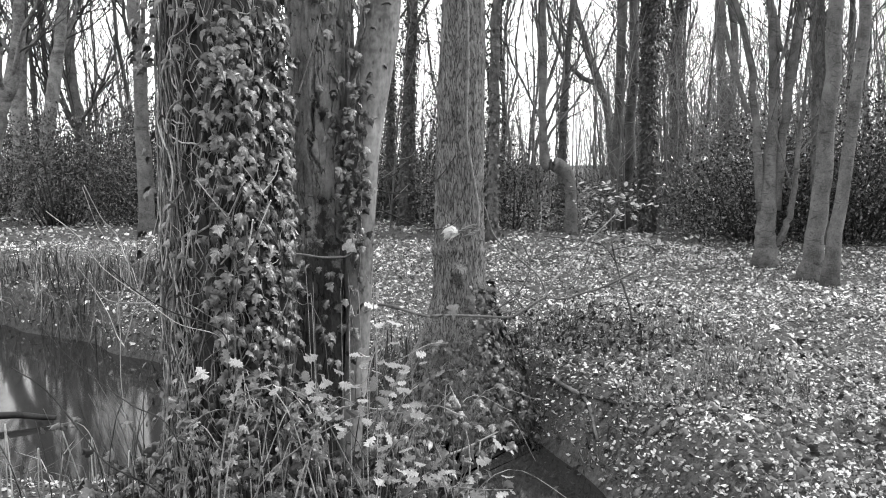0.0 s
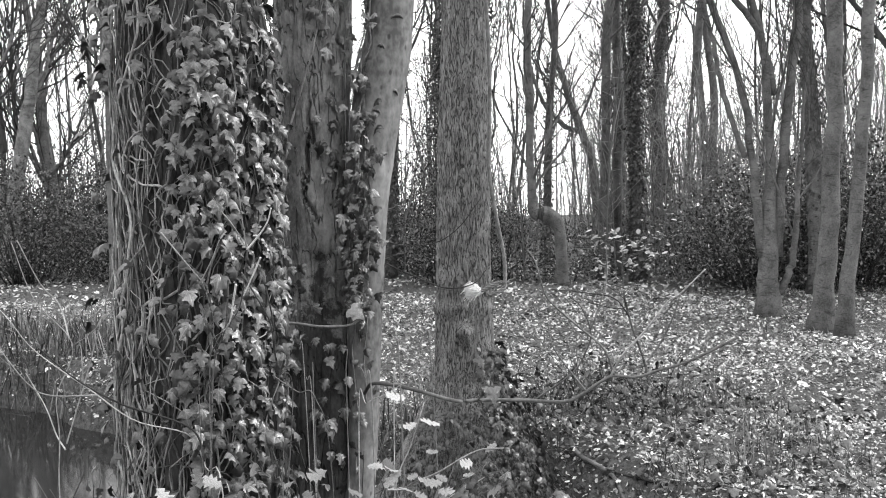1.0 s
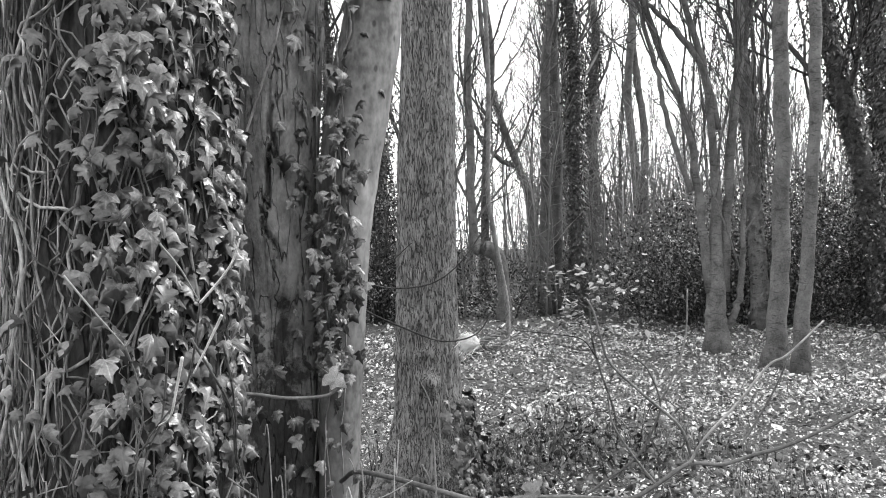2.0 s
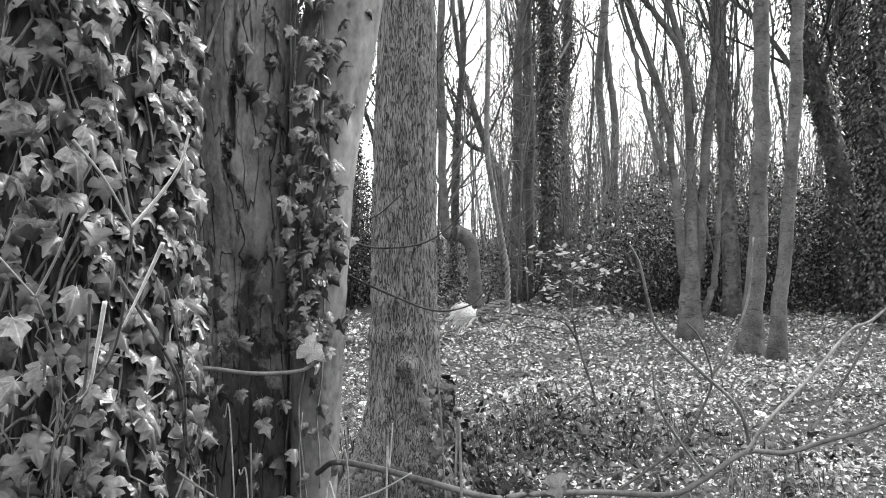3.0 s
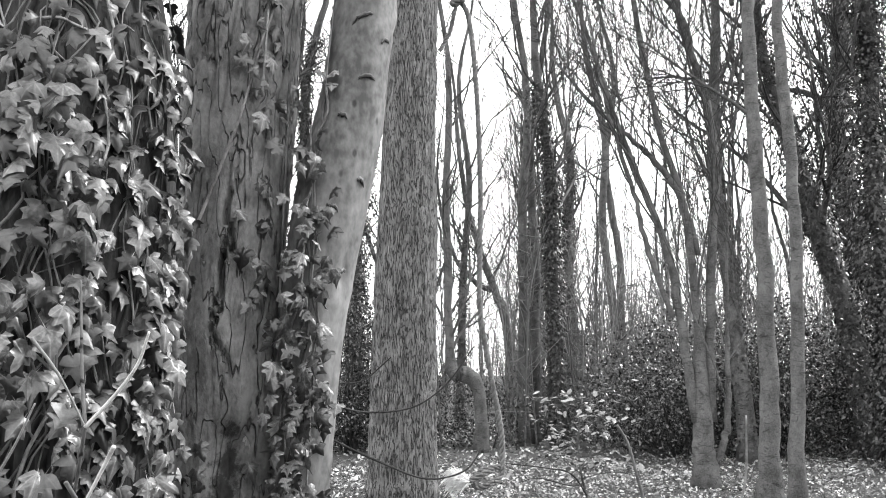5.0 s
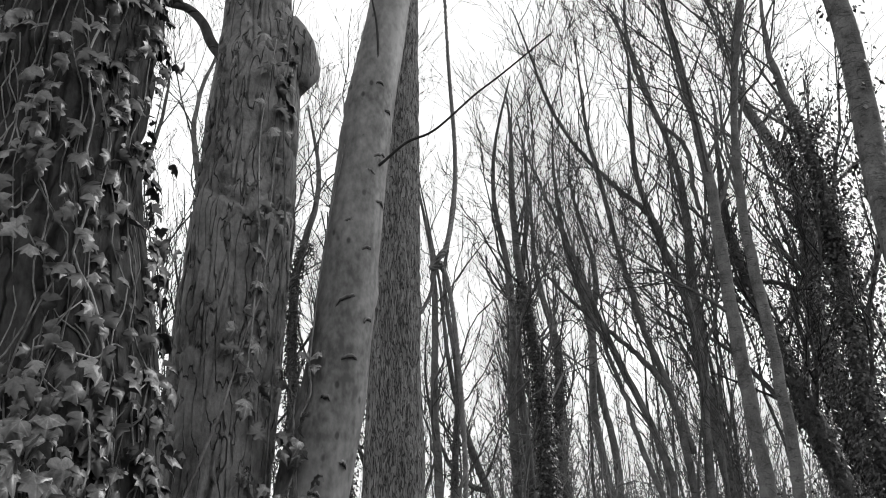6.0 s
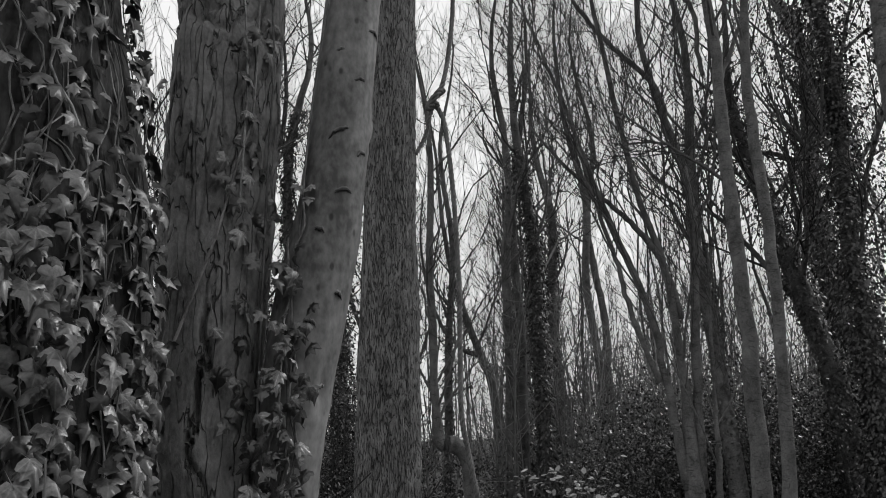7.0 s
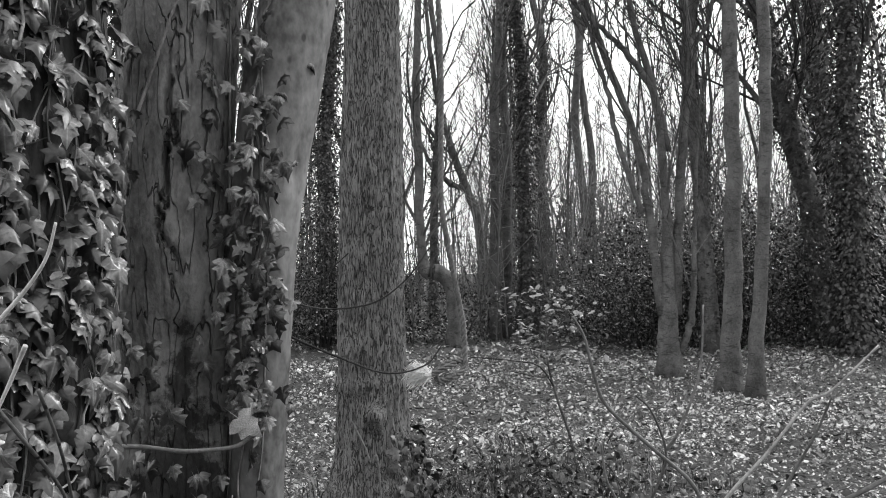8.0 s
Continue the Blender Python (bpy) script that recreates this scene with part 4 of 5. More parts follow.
# ---- ivy on the near stems ----
def ivy_leaf_geo(seed, ring=False):
    rs = np.random.default_rng(seed)
    o = [(x * rs.uniform(0.85, 1.15), y * rs.uniform(0.93, 1.07)) for x, y in IVY_LEAF]
    v, t = fan(o, rs.uniform(0.1, 0.8), rs.uniform(0.1, 0.6), ring)
    v[:, 2] += rs.normal(0, 0.012 if ring else 0.035, len(v))
    k = len(v)
    v = np.vstack([v, [(-0.016, 0, 0), (0.016, 0, 0), (0.0, -0.6, -0.22)]])
    return v, np.vstack([t, [(k, k + 1, k + 2)]])


IVY_SHAPES = [ivy_leaf_geo(300 + i) for i in range(7)]
IVY_MESHES = []
for v, t in [ivy_leaf_geo(320 + i, True) for i in range(9)]:
    g = Geo()
    g.add(v, t=t)
    IVY_MESHES.append(g.mesh("ivy_leaf", M_IVY))


def leaf_parts(name, meshes, parent, place, ahead, normal, size, rs, label=""):
    """Leaves as parts of their own that share a few meshes; places in the world."""
    ahead = unit(ahead)
    sidew = unit(np.cross(ahead, normal))
    upw = np.cross(sidew, ahead)
    base = np.array(parent.location)
    for p, a, s, u, z in zip(place - base, ahead, sidew, upw, size):
        ob = new(name, meshes[rs.integers(len(meshes))])
        ob.parent = parent
        m = Matrix(np.vstack([np.c_[s * z, a * z, u * z, p], [0, 0, 0, 1]]).tolist())
        ob.matrix_basis = m
        if label:
            tagged(ob, label)


def hang(w, rs, n):
    """How an ivy leaf on a stem hangs: its tip's way and its face, for outward ways w."""
    sidew = np.stack([-w[:, 1], w[:, 0], 0 * w[:, 0]], -1)
    ahead = unit(w * rs.uniform(0.2, 1.1, (n, 1)) + sidew * rs.normal(0, 0.5, (n, 1)) + np.array([0, 0, -1.0]) + rs.normal(0, 0.2, (n, 3)))
    return ahead, unit(w + np.array([0, 0, 0.6]) + rs.normal(0, 0.62, (n, 3)))


def at_height(line, z):
    """The axis and radius of a stem at the heights z."""
    return np.stack([np.interp(z, line[:, 2], line[:, i]) for i in range(4)], -1)


def ivy_on(line, a0, a1, z0, z1, n, rs, out=(0.03, 0.13)):
    z, a = rs.uniform(z0, z1, n), np.radians(rs.uniform(a0, a1, n))
    q = at_height(line, z)
    w = np.stack([np.cos(a), np.sin(a), 0 * a], -1)
    far_out = rs.uniform(out[0], out[1], n) * np.where((a > -1.0) & (a < 0.6), 0.35, 1.0)
    return np.c_[q[:, :2], z] + w * (q[:, 3] + far_out)[:, None], w


rs = np.random.default_rng(41)
for i in range(126):
    a = math.radians(rs.uniform(-205, -94) if i < 104 else rs.uniform(-85, -25))
    z0, z1 = rs.uniform(-0.35, 0.6), rs.uniform(1.3, 4.6)
    if i % 4 == 0:
        z0 = rs.uniform(0.6, 1.8)
        z1 = z0 + rs.uniform(0.4, 1.0)
    n = int(8 + 9 * (z1 - z0))
    z = np.linspace(z0, z1, n)
    wander = np.cumsum(rs.normal(0, 0.085, n)) + rs.normal(0, 0.05, n) + 0.14 * np.sin(z * rs.uniform(4, 13) + rs.uniform(0, 6)) * rs.uniform(0.3, 1.2)
    ang = a + wander * (1.6 if i % 4 == 0 else 0.8)
    q = at_height(ivy_line, z)
    r = q[:, 3] + 0.004 + np.abs(rs.normal(0, 0.006, n)) + (0.012 if i % 3 == 0 else 0)
    g = Geo()
    pts = smooth_line(np.c_[q[:, 0] + r * np.cos(ang), q[:, 1] + r * np.sin(ang), z + rs.normal(0, 0.02, n)] - np.array(ivied.location), n * 2)
    thick = rs.choice([0.002, 0.003, 0.0042, 0.007], p=[0.4, 0.36, 0.2, 0.04])
    if i >= 104:
        thick = 0.0028
    g.tube(pts, np.linspace(thick, thick * 0.6, len(pts)), 6)
    part("vine", g, M_VINE, ivied)

for i in range(60):
    a, z0 = math.radians(rs.uniform(-190, -75)), rs.uniform(0.1, 3.2)
    n = 7
    ang = a + np.linspace(0, rs.uniform(0.15, 0.7), n) * rs.choice([-1, 1])
    z = z0 + np.cumsum(rs.normal(0.01, 0.025, n))
    q = at_height(ivy_line, z)
    r = q[:, 3] + 0.012 + np.abs(rs.normal(0, 0.006, n))
    strand_geo = Geo()
    strand_geo.tube(smooth_line(np.c_[q[:, 0] + r * np.cos(ang), q[:, 1] + r * np.sin(ang), z] - np.array(ivied.location), 20), np.linspace(0.004, 0.002, 20), 5)
    part("vine", strand_geo, M_VINE, ivied)

p, w = ivy_on(ivy_line, -84, -6, 1.0, 2.35, 300, rs)
ah, no = hang(w, rs, len(p))
leaf_parts("ivy_leaf", IVY_MESHES, ivied, p, ah, no, rs.uniform(0.032, 0.06, len(p)), rs)
rest = Geo()
for a0, a1, z0, z1, n in ((-105, 0, 2.35, 4.8, 700), (-86, 0, -0.2, 1.0, 400), (-195, -105, 2.2, 4.8, 420), (-195, -86, -0.1, 2.1, 70), (20, 165, 0, 4.8, 260), (-92, -5, 1.0, 2.4, 420)):
    p, w = ivy_on(ivy_line, a0, a1, z0, z1, n, rs)
    ah, no = hang(w, rs, n)
    pick = rs.integers(0, len(IVY_SHAPES), n)
    for s_, (v, t) in enumerate(IVY_SHAPES):
        k_ = pick == s_
        rest.leaves(v, t, p[k_] - np.array(ivied.location), ah[k_], no[k_], rs.uniform(0.028, 0.052, k_.sum()))
part("ivy_foliage", rest, M_IVYMASS, ivied, "glossy dark ivy leaves", kind="stuff")


def strand(parent, pts, r, material=M_VINE, name="vine", sides=6, n=40, under=None):
    g = Geo()
    line = smooth_line(np.array(pts, float), n) - np.array(parent.location)
    g.tube(line, np.linspace(r, r * 0.55, n), sides)
    return part(name, g, material, under or parent)


# ivy hanging between the plated and the pale stem
HANGING = [(-0.43, 2.6, 1.6), (-0.47, 2.45, 1.0), (-0.42, 2.35, 1.35), (-0.45, 2.1, 0.75), (-0.38, 2.05, 1.4), (-0.5, 1.85, 0.7)]
lp = []
for i, (x, z1, z0) in enumerate(HANGING):
    z = np.linspace(z1, z0, 16)
    xs = x + np.cumsum(rs.normal(0, 0.012, 16)) + 0.03 * (z - 1.6)
    q = at_height(pale_line, z)
    xs = np.clip(xs, q[:, 0] - q[:, 3] - 0.07, q[:, 0] + 0.2 * q[:, 3])
    y = q[:, 1] - np.sqrt(np.maximum(q[:, 3] ** 2 - (xs - q[:, 0]) ** 2, 0)) - 0.012
    strand(pale_tree, np.c_[xs, y, z], 0.004)
    dens = 22
    f = rs.uniform(0, 1, dens)
    lp.append(np.c_[np.interp(f, np.linspace(0, 1, 16), xs) + rs.normal(0, 0.03, dens), np.interp(f, np.linspace(0, 1, 16), y) - rs.uniform(0.01, 0.05, dens), z1 + f * (z0 - z1)])
extra = np.c_[rs.normal(-0.45, 0.045, 85), rs.uniform(3.72, 3.79, 85), rs.uniform(1.38, 2.15, 85)]
lp = np.vstack(lp + [extra])
lw = unit(np.c_[rs.normal(0, 0.4, len(lp)), -np.ones(len(lp)), np.zeros(len(lp))])
ah, no = hang(lw, rs, len(lp))
leaf_parts("ivy_leaf", IVY_MESHES, pale_tree, lp, ah, no, rs.uniform(0.027, 0.047, len(lp)), rs)

# ivy on the plated trunk
p1, w1 = ivy_on(plate_line, -82, -25, 1.9, 3.8, 84, rs, (0.01, 0.06))
p2, w2 = ivy_on(plate_line, -120, -35, 0.1, 1.6, 44, rs, (0.01, 0.06))
p3, w3 = ivy_on(plate_line, -150, -110, 0.6, 3.0, 9, rs, (0.01, 0.05))
p, w = np.vstack([p1, p2, p3]), np.vstack([w1, w2, w3])
ah, no = hang(w, rs, len(p))
leaf_parts("ivy_leaf", IVY_MESHES, plated, p, ah, no, rs.uniform(0.03, 0.056, len(p)), rs)
strand(plated, [(-0.78, 3.8, 1.2), (-0.775, 3.79, 1.43), (-0.755, 3.78, 1.79), (-0.735, 3.78, 2.06), (-0.70, 3.775, 2.17), (-0.64, 3.77, 2.35), (-0.61, 3.77, 2.45), (-0.565, 3.78, 2.66), (-0.53, 3.79, 2.82), (-0.52, 3.8, 3.3), (-0.5, 3.82, 3.75)], 0.005, n=70)
strand(plated, [(-0.50, 3.86, 1.9), (-0.49, 3.85, 2.6), (-0.48, 3.83, 3.0), (-0.5, 3.81, 3.4), (-0.49, 3.82, 3.9)], 0.004, n=50)
strand(plated, [(-0.56, 3.79, 2.5), (-0.55, 3.78, 2.9), (-0.57, 3.785, 3.3), (-0.54, 3.8, 3.7)], 0.0035, n=50)
strand(pale_tree, [(-0.46, 3.84, 1.4), (-0.43, 3.82, 2.0), (-0.4, 3.81, 2.4), (-0.36, 3.81, 2.9), (-0.3, 3.81, 3.3)], 0.0035, n=50)

# burl and broken limb on the plated trunk
g = Geo()
u_, v_ = np.meshgrid(np.linspace(0, 2 * math.pi, 28, endpoint=False), np.linspace(0.02, math.pi - 0.02, 18))
sph = np.stack([np.cos(u_) * np.sin(v_) * 0.1 * (1 - 0.35 * np.cos(v_)), np.sin(u_) * np.sin(v_) * 0.1, np.cos(v_) * 0.2], -1).reshape(-1, 3)
sph *= (0.85 + 0.5 * (vnoise(sph * 14, 5) - 0.5) + 0.25 * (vnoise(sph * 40, 6) - 0.5))[:, None]
r_, c_ = np.arange(17)[:, None] * 28, np.arange(28)[None]
g.add(sph * 1.2 + np.array([-0.53, 3.93, 3.76]) - np.array(plated.location), np.stack([r_ + c_, r_ + 28 + c_, r_ + 28 + (c_ + 1) % 28, r_ + (c_ + 1) % 28], -1).reshape(-1, 4))
part("burl", g, M_PLATE, plated, "dark rounded bark swelling")
strand(plated, [(-0.72, 3.95, 3.70), (-0.78, 3.95, 3.78), (-0.82, 3.95, 3.87), (-0.88, 3.95, 3.93), (-0.98, 3.94, 3.96), (-1.05, 3.9, 4.1)], 0.022, M_TRUNK, "limb", 9)
strand(pale_tree, [(-0.22, 3.82, 3.51), (-0.215, 3.81, 3.54), (-0.192, 3.8, 3.65), (-0.198, 3.79, 3.8), (-0.22, 3.78, 3.95), (-0.24, 3.75, 4.3)], 0.0055, M_TWIG, "twig", 7)
strand(pale_tree, [(-0.2, 3.82, 3.22), (-0.17, 3.8, 3.24), (-0.099, 3.775, 3.3), (-0.007, 3.75, 3.34), (0.127, 3.725, 3.47), (0.225, 3.7, 3.55), (0.4, 3.65, 3.7)], 0.0055, M_TWIG, "twig", 7)
# thin arching twigs of the pale stem
strand(pale_tree, [(-0.37, 3.85, 1.68), (-0.336, 3.92, 1.662), (-0.249, 3.95, 1.642), (-0.121, 3.95, 1.656), (-0.024, 3.95, 1.722), (0.06, 3.96, 1.83)], 0.0035, M_TWIG, "twig", 5)
strand(pale_tree, [(-0.38, 3.86, 1.6), (-0.342, 3.95, 1.566), (-0.213, 4.0, 1.501), (-0.08, 4.0, 1.451), (0.037, 4.02, 1.467), (0.1, 4.05, 1.53)], 0.004, M_TWIG, "twig", 5)
strand(pale_tree, [(-0.37, 3.85, 1.72), (-0.338, 3.9, 1.723), (-0.268, 3.9, 1.732), (-0.191, 3.9, 1.795)], 0.003, M_TWIG, "twig", 5)
# dead horizontal twig with one pale leaf
strand(ivied, [(-0.84, 3.58, 1.385), (-0.78, 3.6, 1.375), (-0.73, 3.61, 1.367), (-0.67, 3.62, 1.36), (-0.58, 3.6, 1.35), (-0.48, 3.6, 1.352), (-0.44, 3.6, 1.37), (-0.405, 3.6, 1.39)], 0.007, M_STICK, "twig", 8)
g = Geo()
v, t = fan(OAK_LEAF, 0.1, 0.1)
g.add(v, t=t)
OAK_MESHES = [g.mesh("dry_leaf", M_DRYLEAF)]
for i in range(4):
    r2 = np.random.default_rng(70 + i)
    v, t = fan([(x * r2.uniform(0.85, 1.2), y) for x, y in OAK_LEAF], r2.uniform(-0.2, 0.4), r2.uniform(-0.3, 0.4))
    g = Geo()
    g.add(v + r2.normal(0, 0.015, v.shape), t=t)
    OAK_MESHES.append(g.mesh("dry_leaf", M_DRYLEAF))
g = Geo()
g.add(*ivy_leaf_geo(340, True)[:1], t=ivy_leaf_geo(340, True)[1])
PALE_LEAF = [g.mesh("dry_leaf", M_DRYLEAF)]
leaf_parts("dry_leaf", PALE_LEAF, ivied, np.array([(-0.46, 3.575, 1.42)]), np.array([(0.6, 0, -0.5)]), np.array([(0, -1, 0.3)]), np.array([0.065]), rs, "pale dry leaf")

# long forked branch from the foot of the pale stem
bough = strand(pale_tree, [(-0.440, 3.860, 1.020), (-0.425, 3.760, 1.060), (-0.389, 3.636, 1.117), (-0.303, 3.479, 1.145), (-0.206, 3.338, 1.154), (-0.078, 3.279, 1.130), (0.003, 3.282, 1.132), (0.154, 3.272, 1.130), (0.284, 3.213, 1.137), (0.343, 3.189, 1.170), (0.406, 3.177, 1.215), (0.442, 3.166, 1.232), (0.511, 3.154, 1.229), (0.579, 3.130, 1.255), (0.668, 3.095, 1.291), (0.802, 3.048, 1.371)], 0.0078, M_STICK, "branch", 9, 90)
strand(pale_tree, [(0.441, 3.166, 1.235), (0.403, 3.154, 1.326), (0.314, 3.142, 1.405), (0.223, 3.130, 1.488), (0.195, 3.118, 1.545), (0.173, 3.107, 1.617), (0.147, 3.095, 1.656)], 0.0042, M_STICK, "side_branch", 7, under=bough)
strand(pale_tree, [(0.430, 3.166, 1.232), (0.461, 3.133, 1.307), (0.531, 3.101, 1.397), (0.587, 3.069, 1.485), (0.615, 3.036, 1.514), (0.684, 3.000, 1.595)], 0.004, M_STICK, "side_branch", 7, under=bough)
strand(pale_tree, [(0.188, 3.266, 1.130), (0.319, 3.239, 1.230), (0.367, 3.217, 1.325), (0.370, 3.196, 1.385), (0.332, 3.175, 1.465), (0.291, 3.154, 1.501)], 0.0034, M_STICK, "side_branch", 7, under=bough)
strand(pale_tree, [(0.354, 3.189, 1.176), (0.288, 3.177, 1.259), (0.236, 3.166, 1.339), (0.219, 3.154, 1.416)], 0.0034, M_STICK, "side_branch", 6, under=bough)
strand(pale_tree, [(0.531, 3.101, 1.288), (0.574, 3.095, 1.354), (0.602, 3.065, 1.433), (0.615, 3.036, 1.503)], 0.0034, M_STICK, "side_branch", 6, under=bough)
strand(pale_tree, [(0.372, 3.201, 1.383), (0.378, 3.154, 1.434), (0.405, 3.124, 1.544), (0.400, 3.095, 1.670)], 0.0035, M_STICK, "side_branch", 6, under=bough)
leaf_parts("dry_leaf", PALE_LEAF, pale_tree, np.array([(0.045, 3.22, 1.185)]), np.array([(0.1, -0.3, -1)]), np.array([(0.3, -1, 0.3)]), np.array([0.055]), rs, "pale dry leaf")


# ---- bare shoots and saplings before the stems ----
def shoots(name, label, foot, lines, r=0.005, material=M_SHOOT, part_name="shoot", in_shade=()):
    x, y = foot
    shrub = thing(name, (x, y, gz(x, y)), label, "shrub")
    for i, pts in enumerate(lines):
        # the listed shoots take a darker bark colour that stands in for shade
        strand(shrub, pts, r * (0.52 + 0.18 * ((i * 37) % 10) / 10), M_TRUNK if i in in_shade else material, part_name, 7)
    return shrub


shoots("shrub", "thin pale upright shoots at the stems' foot", (-0.45, 3.35), [
    [(-0.46, 3.4, -0.3), (-0.472, 3.45, 1.07), (-0.474, 3.45, 1.191), (-0.466, 3.45, 1.287)],
    [(-0.54, 3.25, -0.25), (-0.556, 3.2, 1.16), (-0.556, 3.2, 1.251)],
    [(-0.55, 3.25, -0.25), (-0.56, 3.2, 1.1), (-0.579, 3.2, 1.242)],
    [(-0.56, 3.3, -0.25), (-0.6, 3.3, 1.2), (-0.617, 3.3, 1.323)],
    [(-0.36, 3.3, -0.25), (-0.37, 3.3, 1.1), (-0.394, 3.3, 1.217), (-0.407, 3.3, 1.251)],
    [(-0.3, 3.3, -0.3), (-0.295, 3.3, 1.113), (-0.288, 3.3, 1.202), (-0.281, 3.3, 1.291)],
    [(-0.22, 2.75, -0.2), (-0.253, 2.7, 1.318), (-0.263, 2.7, 1.365), (-0.278, 2.7, 1.398)],
    [(-0.1, 3.4, -0.3), (-0.16, 3.4, 1.2), (-0.186, 3.4, 1.35), (-0.225, 3.4, 1.44)],
    [(-0.42, 3.35, -0.3), (-0.42, 3.33, 1.05), (-0.388, 3.3, 1.123), (-0.314, 3.25, 1.169), (-0.255, 3.2, 1.217)],
    [(-0.68, 3.15, 1.26), (-0.635, 3.1, 1.245), (-0.59, 3.1, 1.215), (-0.536, 3.1, 1.194), (-0.5, 3.2, 0.9), (-0.48, 3.3, -0.3)]], 0.0038, M_STICK)
g1 = gz(-0.85, 3.05)
shoots("shrub", "leafless shrub of pale forked shoots before the ivy", (-0.85, 3.05), [
[(-0.72, 2.72, 1.792), (-0.687, 2.725, 1.747), (-0.656, 2.73, 1.688)],
    [(-0.656, 2.73, 1.688), (-0.619, 2.717, 1.729), (-0.595, 2.703, 1.762), (-0.582, 2.69, 1.798)],
    [(-0.659, 2.74, 1.688), (-0.671, 2.76, 1.736), (-0.683, 2.78, 1.805), (-0.694, 2.8, 1.87)],
    [(-0.656, 2.73, 1.688), (-0.673, 2.769, 1.617), (-0.69, 2.807, 1.559), (-0.714, 2.846, 1.507), (-0.754, 2.884, 1.462), (-0.793, 2.923, 1.414), (-0.837, 2.961, 1.335), (-0.875, 3, 1.244), (-0.87, 3.05, 0.6), (-0.85, 3.05, g1 - 0.05)],
    [(-0.615, 2.7, 1.668), (-0.641, 2.725, 1.621), (-0.673, 2.75, 1.563)],
    [(-0.67, 2.72, 1.627), (-0.646, 2.783, 1.555), (-0.628, 2.847, 1.488), (-0.63, 2.91, 1.436), (-0.638, 2.973, 1.366), (-0.635, 3.037, 1.294), (-0.608, 3.1, 1.206), (-0.66, 3.12, 0.6), (-0.7, 3.1, g1 - 0.05)],
    [(-0.627, 2.78, 1.61), (-0.624, 2.844, 1.536), (-0.626, 2.908, 1.452), (-0.634, 2.972, 1.358), (-0.631, 3.036, 1.29), (-0.626, 3.1, 1.225), (-0.68, 3.12, 0.6), (-0.72, 3.1, g1 - 0.05)],
    [(-0.681, 2.7, 1.599), (-0.697, 2.725, 1.541), (-0.714, 2.75, 1.488), (-0.76, 2.86, 1.45)],
    [(-0.958, 2.95, 1.734), (-0.908, 2.965, 1.662), (-0.852, 2.98, 1.586)],
    [(-0.852, 2.98, 1.586), (-0.814, 2.955, 1.647), (-0.782, 2.93, 1.709)],
    [(-0.852, 2.98, 1.586), (-0.836, 3.003, 1.512), (-0.833, 3.027, 1.431), (-0.856, 3.05, 1.259), (-0.86, 3.05, 0.6), (-0.84, 3.05, g1 - 0.05)],
    [(-0.739, 2.85, 1.598), (-0.752, 2.883, 1.524), (-0.769, 2.917, 1.447), (-0.818, 2.95, 1.289), (-0.85, 3.02, 0.7), (-0.83, 3.05, g1 - 0.05)],
    [(-0.8, 3.05, g1 - 0.05), (-0.837, 3.1, 0.876), (-0.902, 3.15, 0.956), (-0.954, 3.15, 1.069), (-1.106, 3.1, 1.133), (-1.222, 3.05, 1.246), (-1.364, 3, 1.382), (-1.404, 2.9, 1.515), (-1.5, 2.85, 1.62)],
    [(-1.3, 3.3, -0.3), (-1.39, 3.2, 0.7), (-1.394, 3.2, 1.064), (-1.398, 3.2, 1.196), (-1.341, 3.2, 1.364), (-1.459, 3.2, 1.515), (-1.525, 3.2, 1.701)],
    [(-1.395, 3.25, 1.02), (-1.328, 3.3, 1.288), (-1.241, 3.3, 1.596)],
    [(-1.4, 3.25, 1.0), (-1.452, 3.3, 1.036), (-1.486, 3.3, 1.135), (-1.548, 3.3, 1.253)],
    [(-1.345, 3.22, 1.36), (-1.325, 3.3, 1.385), (-1.217, 3.3, 1.48), (-1.18, 3.3, 1.421)],
    [(-1.36, 3.22, 1.38), (-1.473, 3.4, 1.472), (-1.539, 3.4, 1.553), (-1.612, 3.4, 1.704)],
    [(-1.2, 3.05, 1.23), (-1.319, 3, 1.243), (-1.385, 3, 1.279), (-1.464, 3, 1.383)]], 0.0042, in_shade=(2, 3, 5, 6, 10, 11))
shoots("shrub", "dark drooping bare shoots by the water", (-0.95, 2.85), [
    [(-0.9, 2.9, g1 - 0.1), (-0.948, 2.8, 0.582), (-0.974, 2.76, 0.688), (-1.039, 2.72, 0.847), (-1.145, 2.68, 0.925), (-1.323, 2.64, 1.094), (-1.414, 2.6, 1.237)],
    [(-0.95, 2.9, g1 - 0.1), (-1.0, 2.7, 0.5), (-1.156, 2.5, 0.773), (-1.247, 2.5, 0.894), (-1.354, 2.5, 1.033), (-1.465, 2.5, 1.112)],
    [(-0.9, 3.1, 0.9), (-0.92, 3.1, 1.092), (-1.116, 3.033, 1.201), (-1.223, 2.967, 1.295), (-1.301, 2.9, 1.406)]], 0.006, M_TWIG)

